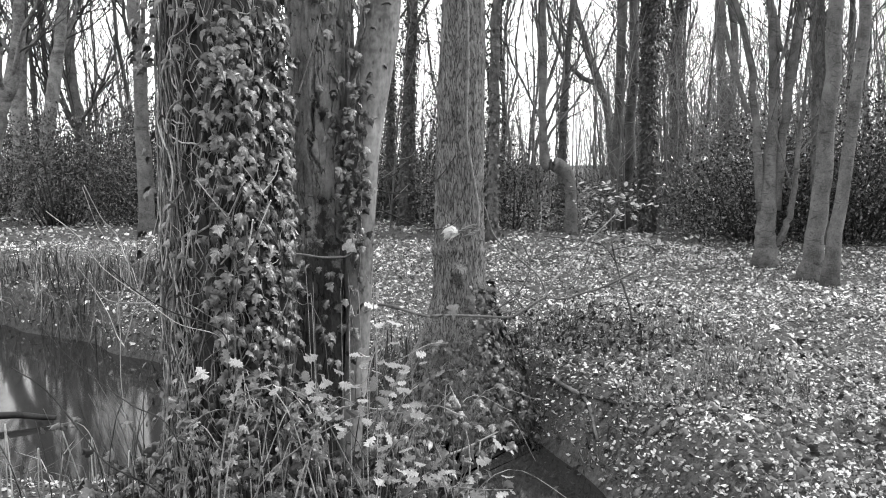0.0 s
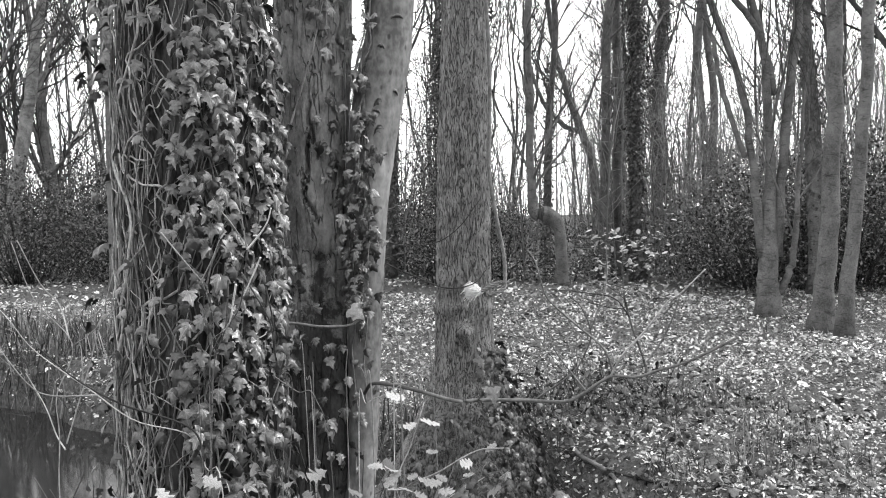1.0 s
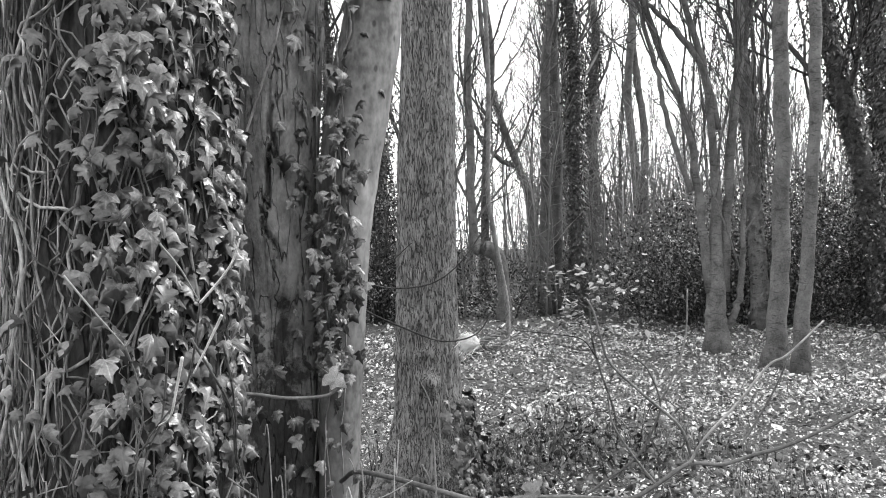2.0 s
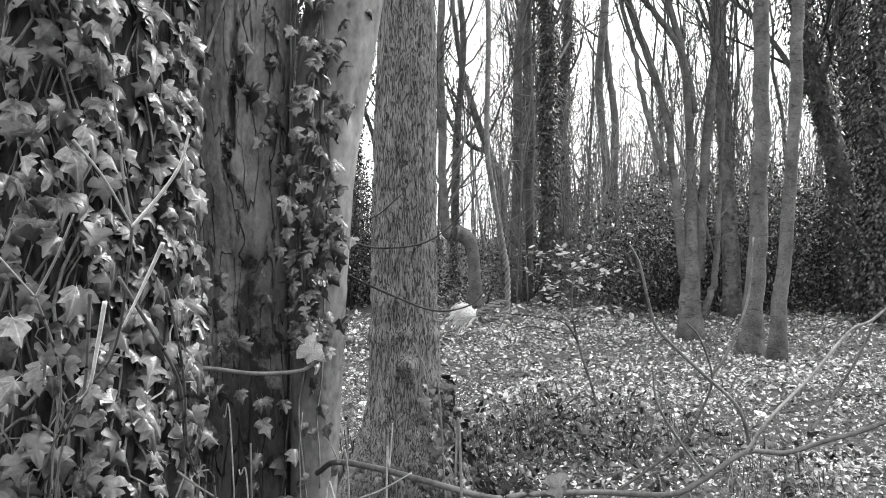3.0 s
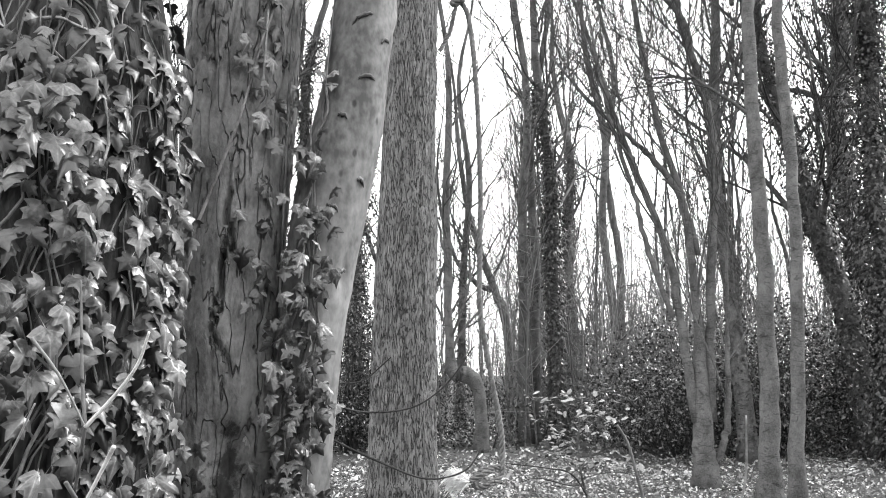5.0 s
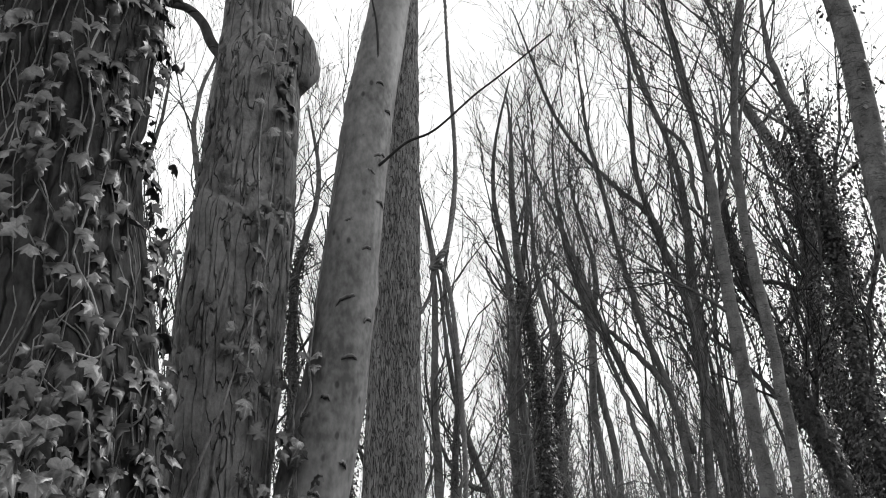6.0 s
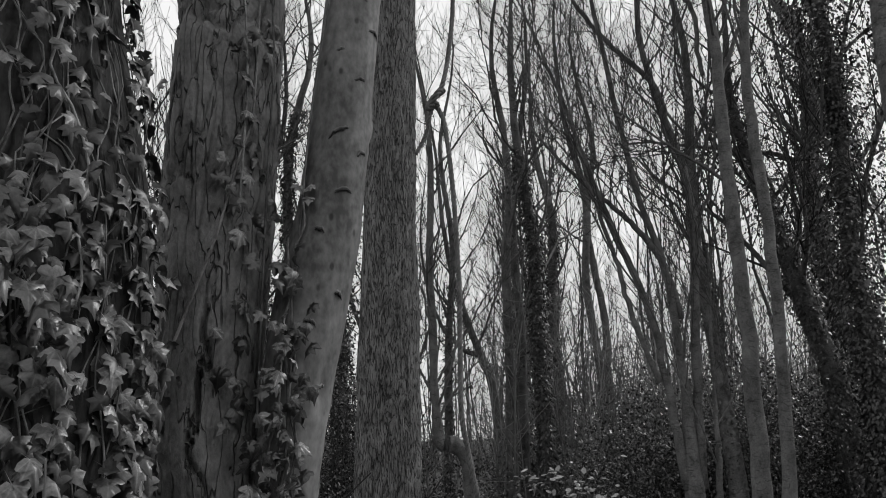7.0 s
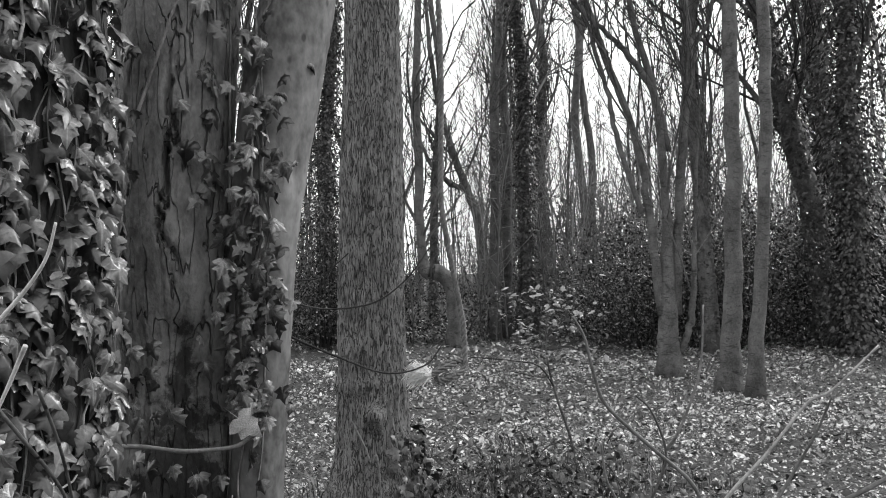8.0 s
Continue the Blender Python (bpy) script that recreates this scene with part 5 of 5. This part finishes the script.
# young oak that keeps its dry leaves
sap = shoots("oak_sapling", "young oak with pale dry leaves beside the near stems", (-0.27, 2.7), [
    [(-0.272, 2.715, -0.2), (-0.281, 2.715, 0.714), (-0.272, 2.697, 1.031), (-0.226, 2.679, 1.167), (-0.190, 2.661, 1.284)],
    [(-0.281, 2.715, 0.850), (-0.253, 2.688, 1.031), (-0.154, 2.670, 1.094), (-0.054, 2.670, 1.148), (0.018, 2.661, 1.157)],
    [(-0.281, 2.715, 0.578), (-0.226, 2.670, 0.714), (-0.136, 2.643, 0.823), (-0.045, 2.624, 0.913), (0.027, 2.624, 0.986)],
    [(-0.281, 2.715, 0.397), (-0.181, 2.670, 0.551), (-0.018, 2.643, 0.623), (0.136, 2.624, 0.623), (0.253, 2.624, 0.623)],
    [(-0.281, 2.715, 0.533), (-0.362, 2.670, 0.732), (-0.453, 2.624, 0.940), (-0.561, 2.624, 1.004)]], 0.0045, M_STICK, "stem")
LEAF_AT = [(-0.23, 1.172), (-0.164, 1.16), (-0.208, 1.104), (-0.265, 1.0), (-0.187, 1.0), (-0.142, 0.99), (-0.321, 0.91), (-0.254, 0.91), (-0.187, 0.933), (-0.21, 0.853), (-0.323, 0.795), (-0.143, 0.795), (-0.234, 0.725), (-0.189, 0.68), (-0.302, 0.655), (-0.235, 0.54), (-0.145, 0.54), (-0.02, 0.526), (0.104, 0.49), (0.15, 0.48), (0.263, 0.49), (-0.59, 0.887), (-0.5, 0.91), (-0.431, 1.0), (-0.733, 0.956), (-0.799, 0.968), (-0.5, 0.818), (-0.48, 0.68)]
n = len(LEAF_AT)
lp = np.array([(x, 2.93 + 0.04 * math.sin(i * 2.4), z) for i, (x, z) in enumerate(LEAF_AT)])
lp = np.array([0, 0, 1.8]) + (lp - np.array([0, 0, 1.8])) * 0.905
lp = np.vstack([lp] + [lp[3:27] + rs.normal(0, 0.06, (24, 3)) for _ in range(4)])
n = len(lp)
a_ = rs.uniform(0, 2 * math.pi, n)
leaf_parts("dry_leaf", OAK_MESHES, sap, lp, np.c_[np.cos(a_), rs.normal(-0.3, 0.3, n), 0.5 * np.sin(a_) - 0.1], np.c_[rs.normal(0, 0.4, n), rs.normal(-0.4, 0.4, n), np.full(n, 0.9)], rs.uniform(0.034, 0.064, n), rs)

strand(oak, [(0.24, 6.7, 7.3), (0.2, 6.0, 8.4), (0.16, 5.0, 9.1), (0.14, 4.2, 9.45), (0.1, 3.2, 9.8)], 0.07, M_OAK, "limb", 12)
# ---- rope swing ----
rope = thing("rope_swing", (0.12, 4.2, 1.4), "twisted pale hemp rope knotted and frayed at its end", "rope")


def twisted(parent, pts, r, turns, name="rope", n=400):
    line = smooth_line(np.array(pts, float), n)
    d = unit(np.gradient(line, axis=0))
    u0 = unit(np.cross(d, np.array([0.3, 1, 0.1])))
    w0 = np.cross(d, u0)
    run = np.r_[0, np.cumsum(np.linalg.norm(np.diff(line, axis=0), axis=1))]
    for s_ in range(3):
        ph = run * turns * 2 * math.pi + s_ * 2 * math.pi / 3
        g = Geo()
        g.tube(line + r * 0.55 * (np.cos(ph)[:, None] * u0 + np.sin(ph)[:, None] * w0) - np.array(parent.location), np.full(n, r * 0.47), 7)
        part(name, g, M_ROPE, parent)


twisted(rope, [(0.195, 4.2, 1.44), (0.197, 4.2, 1.5), (0.192, 4.2, 1.58), (0.172, 4.2, 1.69), (0.147, 4.2, 1.83), (0.128, 4.2, 1.97), (0.132, 4.2, 2.2), (0.135, 4.2, 2.4), (0.125, 4.2, 2.72), (0.1, 4.2, 2.98), (0.06, 4.2, 3.06), (0.09, 4.18, 3.1), (0.125, 4.2, 3.25), (0.15, 4.2, 3.53), (0.137, 4.2, 4.17), (0.13, 4.2, 6), (0.14, 4.2, 9.5)], 0.0098, 17, "strand", 700)
twisted(rope, [(0.197, 4.2, 1.47), (0.19, 4.19, 1.43), (0.15, 4.18, 1.405), (0.115, 4.19, 1.395), (0.1, 4.2, 1.41), (0.12, 4.21, 1.435), (0.15, 4.2, 1.45), (0.19, 4.2, 1.455)], 0.0095, 17, "knot_strand", 120)
twisted(rope, [(0.16, 4.17, 1.45), (0.13, 4.165, 1.44), (0.1, 4.17, 1.425), (0.06, 4.18, 1.41)], 0.0098, 15, "knot_strand", 60)
twisted(rope, [(0.05, 4.2, 3.02), (0.075, 4.175, 3.08), (0.1, 4.2, 3.1), (0.06, 4.225, 3.07), (0.045, 4.2, 3.03), (0.08, 4.18, 3.04)], 0.011, 16, "knot_strand", 120)
twisted(rope, [(0.07, 4.2, 3.06), (0.05, 4.2, 3.0), (0.035, 4.21, 2.93), (0.0, 4.22, 2.86)], 0.008, 18, "knot_strand", 60)
fray = Geo()
for i in range(900):
    # a brush of soft fibres that fans out and up, then droops at its tips
    d = unit(np.array([-1, -0.1, 0.25]) + rs.normal(0, 0.2, 3) * np.array([0.6, 1, 1.5]))
    q0 = np.array([0.075, 4.18, 1.415]) + rs.normal(0, 0.006, 3)
    ln = rs.uniform(0.02, 0.075)
    bend = rs.normal(0, 0.007, 3)
    fray.tube(np.array([q0, q0 + d * ln * 0.4 + bend * 0.5, q0 + d * ln * 0.75 + bend, q0 + d * ln * 0.95 + bend + np.array([0, 0, -0.22 * ln])]) - np.array(rope.location), [0.0014, 0.0014, 0.0011, 0.0006], 3, cap=False)
part("frayed_end", fray, M_FRAY, rope, "white frayed rope fibres", kind="stuff")

# ---- leafy sapling in the clearing ----
M_SAPLEAF = mat("sapling_leaf", 0.09, 0.22, 20, 1, 0.22, 0.1, 100, random_ob=0.6, spec=0.9)
EV_MESHES = []
for i in range(3):
    v, t = fan(OVAL_LEAF, 0.25, 0.1 + 0.1 * i)
    g = Geo()
    g.add(v, t=t)
    EV_MESHES.append(g.mesh("leaf", M_SAPLEAF))
young = thing("sapling", (2.12, 8.4, gz(2.12, 8.4)), "slender young tree with small glossy leaves", "sapling")
strand(young, [(2.16, 8.42, gz(2.12, 8.4) - 0.05), (2.1, 8.4, 0.22), (1.959, 8.35, 0.601), (1.869, 8.3, 0.915), (1.838, 8.25, 1.223), (1.87, 8.2, 1.525)], 0.014, M_TRUNK, "stem", 8)
tips = []
for i in range(20):
    a, z = i * 2.4, 0.85 + 0.72 * (i / 20)
    o = np.array([1.87 - 0.03 * (z > 1), 8.28, z])
    e = o + np.array([math.cos(a) * rs.uniform(0.3, 0.62), math.sin(a) * 0.4, rs.uniform(-0.02, 0.22)])
    strand(young, [o, (o + e) / 2 + np.array([0, 0, 0.03]), e], 0.004, M_TWIG, "twig", 5, 10)
    for f in np.linspace(0.3, 1.08, 15):
        tips.append(o + (e - o) * f + rs.normal(0, 0.035, 3))
tips = np.array(tips)
n = len(tips)
leaf_parts("leaf", EV_MESHES, young, tips, np.c_[rs.normal(0, 1, (n, 2)), rs.normal(-0.1, 0.25, n)], np.c_[rs.normal(0, 0.2, (n, 2)), np.ones(n)], rs.uniform(0.055, 0.1, n), rs)
strand(young, [(1.93, 8.33, 0.7), (1.75, 8.2, 0.9), (1.485, 8.1, 0.97), (1.085, 8.1, 1.02)], 0.007, M_TWIG, "dead_twig", 6)
strand(young, [(1.9, 8.3, 0.8), (1.7, 8.1, 0.82), (1.4, 8.0, 0.9), (1.2, 7.9, 0.88)], 0.005, M_TWIG, "dead_twig", 6)

# ---- low tangle at the foot of the near stems ----
tangle = thing("bramble", (-0.55, 3.0, gz(-0.55, 3.0)), "tangled thin bramble stems with small leaves before the ivy", "bramble")
rt = np.random.default_rng(314)
spots_ = []
for i in range(46):
    x, y = rt.uniform(-1.35, 0.15), rt.uniform(2.75, 3.2)
    a, h, ln = rt.uniform(0, 2 * math.pi), rt.uniform(0.75, 1.5), rt.uniform(0.15, 0.55)
    z = gz(x, y)
    h = min(h, 0.95 - z)
    dx, dy = ln * math.cos(a), 0.25 * ln * math.sin(a)
    pts_ = [(x, y, z - 0.03), (x + 0.2 * dx + rt.normal(0, 0.03), y + 0.2 * dy, z + 0.55 * h), (x + 0.65 * dx, y + 0.6 * dy, z + h * rt.uniform(0.8, 1.0)), (x + 1.2 * dx, y + dy, z + h * rt.uniform(0.6, 1.0))]
    strand(tangle, pts_, rt.uniform(0.0018, 0.0042), M_STICK if i % 3 else M_VINE, "stem", 5, 16)
    line = smooth_line(np.array(pts_, float), 16)
    for f in rt.uniform(0.3, 1.0, 9):
        spots_.append(along(line, f) + rt.normal(0, 0.025, 3))
spots_ = np.array(spots_)
n = len(spots_)
leaf_parts("leaf", IVY_MESHES, tangle, spots_, np.c_[rt.normal(0, 1, (n, 2)), rt.normal(-0.4, 0.3, n)], np.c_[rt.normal(0, 0.5, n), rt.normal(-0.5, 0.4, n), np.ones(n)], rt.uniform(0.022, 0.05, n), rt)

# ---- bramble heap, grass and reeds ----
heap = thing("bramble", (1.35, 7.7, gz(1.35, 7.7)), "low tangled bramble with dark wilted leaves", "bramble")
for i in range(22):
    a = rs.uniform(0, 2 * math.pi)
    x, y = 1.35 + rs.normal(0, 0.45), 7.7 + rs.normal(0, 0.35)
    z = gz(x, y)
    strand(heap, [(x, y, z - 0.03), (x + 0.2 * math.cos(a), y + 0.2 * math.sin(a), z + rs.uniform(0.2, 0.5)), (x + 0.5 * math.cos(a), y + 0.5 * math.sin(a), z + rs.uniform(0.15, 0.45)), (x + 0.8 * math.cos(a), y + 0.8 * math.sin(a), z + 0.05)], 0.004, M_TWIG, "stem", 5, 14)
g = Geo()
v, t = fan(OVAL_LEAF, 0.3, 0.3)
n = 900
c = np.c_[rs.normal(1.45, 0.6, n), rs.normal(7.6, 0.5, n)]
c = np.c_[c, height(c[:, 0], c[:, 1]) + np.abs(rs.normal(0.1, 0.16, n))]
g.leaves(v, t, c - np.array(heap.location), unit(rs.normal(0, 1, (n, 3)) + np.array([0, 0, -0.4])), unit(rs.normal(0, 0.6, (n, 3)) + np.array([0, 0, 1])), rs.uniform(0.04, 0.08, n))
part("bramble_leaves", g, M_EVER, heap, "dark wilted leaves", kind="stuff")


def blades(g, n, x0, x1, y0, y1, h0, h1, rs, lo=0.1, hi=1.6, wide=0.006):
    x, y = rs.uniform(x0, x1, n), rs.uniform(y0, y1, n)
    d = bank(x, y)
    ok = (d > lo) & (d < hi) & (vnoise(np.c_[x * 1.6, y * 1.6, 0 * x], 9) > 0.42)
    x, y = x[ok], y[ok]
    n = len(x)
    z = height(x, y) - 0.02
    h, a = rs.uniform(h0, h1, n), rs.uniform(0, 2 * math.pi, n)
    b = rs.uniform(0.25, 1.3, n) * h
    dx, dy = np.cos(a), np.sin(a)
    wx, wy = -dy * wide, dx * wide
    base = np.stack([x, y, z], -1)
    mid = base + np.stack([dx * b * 0.3, dy * b * 0.3, h * 0.65], -1)
    tip = base + np.stack([dx * b, dy * b, h * 0.85], -1)
    s = np.stack([wx, wy, 0 * wx], -1)
    v = np.stack([base - s, base + s, mid + s * 0.8, mid - s * 0.8, tip], 1).reshape(-1, 3)
    k = np.arange(n)[:, None] * 5
    g.add(v, np.array([[0, 1, 2, 3]]) + k, np.array([[3, 2, 4]]) + k)


grass = Geo()
blades(grass, 10000, -9, -1.2, 7, 13, 0.2, 0.8, rs, 0.25, 2.6, 0.008)
blades(grass, 1500, -1.6, 0.1, 6, 8, 0.15, 0.55, rs, 0.1, 1.5)
blades(grass, 2600, -3.2, 0.2, 3.2, 6, 0.1, 0.34, rs, 0.05, 1.4)
blades(grass, 2600, 0.3, 3.0, 5.4, 8.6, 0.06, 0.26, rs, 0.1, 3.5, 0.004)
blades(grass, 3200, 0.0, 4.5, 3.0, 6.4, 0.04, 0.16, rs, -0.3, 4, 0.003)
blades(grass, 2600, -9, 11, 8, 20, 0.06, 0.22, rs, 0.3, 30, 0.006)
tagged(new("grass", grass.mesh("grass", M_GRASS)), "withered pale grass and dead stalks on the banks", "grass", kind="stuff")

# dead reeds on the near bank, bent over
for i in range(9):
    x, y = -2.3 + 0.11 * i + 0.03 * math.sin(i * 5), 3.75 + 0.15 * math.sin(i * 3.3)
    z, h, a = gz(x, y), 0.28 + 0.2 * abs(math.sin(i * 1.7)), i * 2.1
    reed = thing("reed", (x, y, z), "pale dead reed bent over on the bank", "reed", "dead reeds by the water")
    kink = np.array([x + 0.03 * math.cos(a), y, z + h])
    strand(reed, [(x, y, z - 0.03), (x + 0.01 * math.cos(a), y, z + h * 0.6), kink], 0.005, M_SHOOT, "stalk", 6, 12)
    strand(reed, [kink, kink + np.array([0.05 * math.cos(a), 0.03, -0.5 * h]), kink + np.array([0.08 * math.cos(a), 0.05, -0.85 * h])], 0.0045, M_SHOOT, "bent_blade", 5, 10)

cover = Geo()
n = 3600
x, y = np.r_[rs.uniform(-1.7, 0.3, 2600), rs.uniform(0.1, 3.6, 1000)], np.r_[rs.uniform(3.0, 4.9, 2600), rs.uniform(3.6, 7.4, 1000)]
ok = (bank(x, y) > 0.1)
x, y = x[ok], y[ok]
n = len(x)
c = np.c_[x, y, height(x, y) + np.abs(rs.normal(0, 0.14, n)) * np.clip(5.2 - y, 0.3, 1.2) + 0.02]
pick = rs.integers(0, len(IVY_SHAPES), n)
for s_, (v, t) in enumerate(IVY_SHAPES):
    k_ = pick == s_
    m_ = int(k_.sum())
    cover.leaves(v, t, c[k_], unit(rs.normal(0, 1, (m_, 3))), unit(rs.normal(0, 0.5, (m_, 3)) + np.array([0, -0.2, 1])), rs.uniform(0.04, 0.075, m_))
for i in range(150):
    x, y = rs.uniform(-1.9, 0.1), rs.uniform(3.1, 4.5)
    if bank(np.array([x]), np.array([y]))[0] < 0.1:
        continue
    z, a, h = gz(x, y), rs.uniform(0, 2 * math.pi), rs.uniform(0.2, 0.9)
    cover.tube(smooth_line(np.array([(x, y, z - 0.02), (x + 0.1 * math.cos(a), y + 0.1 * math.sin(a), z + h * 0.6), (x + 0.35 * h * math.cos(a), y + 0.3 * h * math.sin(a), z + h)]), 6), np.linspace(0.004, 0.0015, 6), 4, cap=False)
tagged(new("ground_ivy", cover.mesh("ground_ivy", M_IVYMASS)), "trailing ivy and thin stems covering the near bank", "undergrowth", kind="stuff")

# ivy at the oak's foot
foot_ivy = Geo()
n = 420
a_, z = rs.uniform(-75, 60, n), rs.uniform(-0.5, 0.75, n) ** 1
a_ = np.radians(a_)
q = at_height(oak_line, z)
flare = np.clip((0.75 - z) / 1.2, 0, 1) ** 1.7 * 0.42
w = np.stack([np.cos(a_), np.sin(a_), 0 * a_], -1)
c = np.c_[q[:, :2], z] + w * (q[:, 3] + flare + rs.uniform(0.0, 0.12, n))[:, None]
ah, no = hang(w, rs, n)
v, t = IVY_SHAPES[0]
foot_ivy.leaves(v, t, c - np.array(oak.location), ah, no, rs.uniform(0.04, 0.075, n))
n = 620
z = rs.uniform(-0.62, 0.3, n)
a_ = np.radians(rs.uniform(-150, 60, n))
q = at_height(oak_line, z)
w = np.stack([np.cos(a_), np.sin(a_), 0 * a_], -1)
c = np.c_[q[:, :2], z] + w * (q[:, 3] + np.clip((0.75 - z) / 1.2, 0, 1) ** 1.7 * 0.46 + rs.uniform(0.0, 0.16, n))[:, None]
ah, no = hang(w, rs, n)
v, t = IVY_SHAPES[2]
foot_ivy.leaves(v, t, c - np.array(oak.location), ah, no, rs.uniform(0.03, 0.06, n))
part("ivy", foot_ivy, M_IVYSHADED, oak, "ivy leaves round the oak's foot, coloured dark as in shade", kind="stuff")


# ---- fallen wood ----
def fallen(label, pts, r, material=M_STICK, n=30):
    pts = np.array([(x, y, (gz(x, y) if z is None else z) + r * 0.6) for x, y, z in pts])
    base = pts[0]
    ob = thing("fallen_branch", base, label, "branch")
    strand(ob, pts, r, material, "wood", 9, n)
    return ob


fallen("curved pale fallen branch lying on leaf litter", [(0.9, 7.4, None), (0.98, 6.9, None), (1.0, 6.5, None), (1.18, 6.05, None), (1.2, 5.65, None)], 0.024)
fallen("thin dead branch lying across the stream edge", [(-0.3, 6.15, -0.56), (0.07, 6.2, -0.53), (0.42, 6.25, -0.45), (0.6, 6.2, -0.38)], 0.016)
fallen("thin dead branch lying across the stream edge", [(-0.2, 5.72, -0.58), (0.15, 5.85, -0.5), (0.46, 6.05, -0.42)], 0.014)
fallen("dark sodden branch in the shallow water", [(-4.6, 6.3, -0.58), (-4.1, 6.7, -0.53), (-3.6, 6.8, -0.58)], 0.045, M_TWIG)
for i in range(16):
    x, y, a = rs.uniform(0.8, 7), rs.uniform(5.5, 14), rs.uniform(0, 6.28)
    ln = rs.uniform(0.15, 0.5)
    fallen("thin dead stick lying on leaf litter", [(x - ln * math.cos(a), y - ln * math.sin(a), None), (x, y + 0.03, None), (x + ln * math.cos(a), y + ln * math.sin(a), None)], rs.uniform(0.005, 0.012), M_STICK if i % 2 else M_TWIG, 14)

# ---- plank bridge over the stream ----
bridge = thing("footbridge", (-8.2, 11.3, 0.02), "low weathered plank bridge across the stream", "bridge")


def box(parent, name, size, m, material, label=""):
    bm = bmesh.new()
    bmesh.ops.create_cube(bm, size=1, matrix=m @ Matrix.Diagonal((*size, 1)))
    bmesh.ops.bevel(bm, geom=bm.edges[:], offset=0.008, segments=2, affect="EDGES")
    me = bpy.data.meshes.new(name)
    bm.to_mesh(me)
    bm.free()
    me.materials.append(material)
    ob = new(name, me)
    ob.parent = parent
    return tagged(ob, label)


turn = math.degrees(math.atan2(13.1 - 9.2, -7.2 + 8.8))
for s_ in (-0.45, 0.45):
    box(bridge, "beam", (4.3, 0.14, 0.2), pose(0, 0, -0.08, 0, 0, turn) @ pose(0, s_, 0), M_PLANK)
for i in range(24):
    box(bridge, "plank", (0.155, 1.15 + 0.04 * math.sin(i * 3.1), 0.045), pose(0, 0, 0, 0, 0, turn) @ pose(-2.07 + i * 0.18, 0.01 * math.sin(i * 5), 0.045, 0, 0, 1.2 * math.sin(i * 2)), M_PLANK)
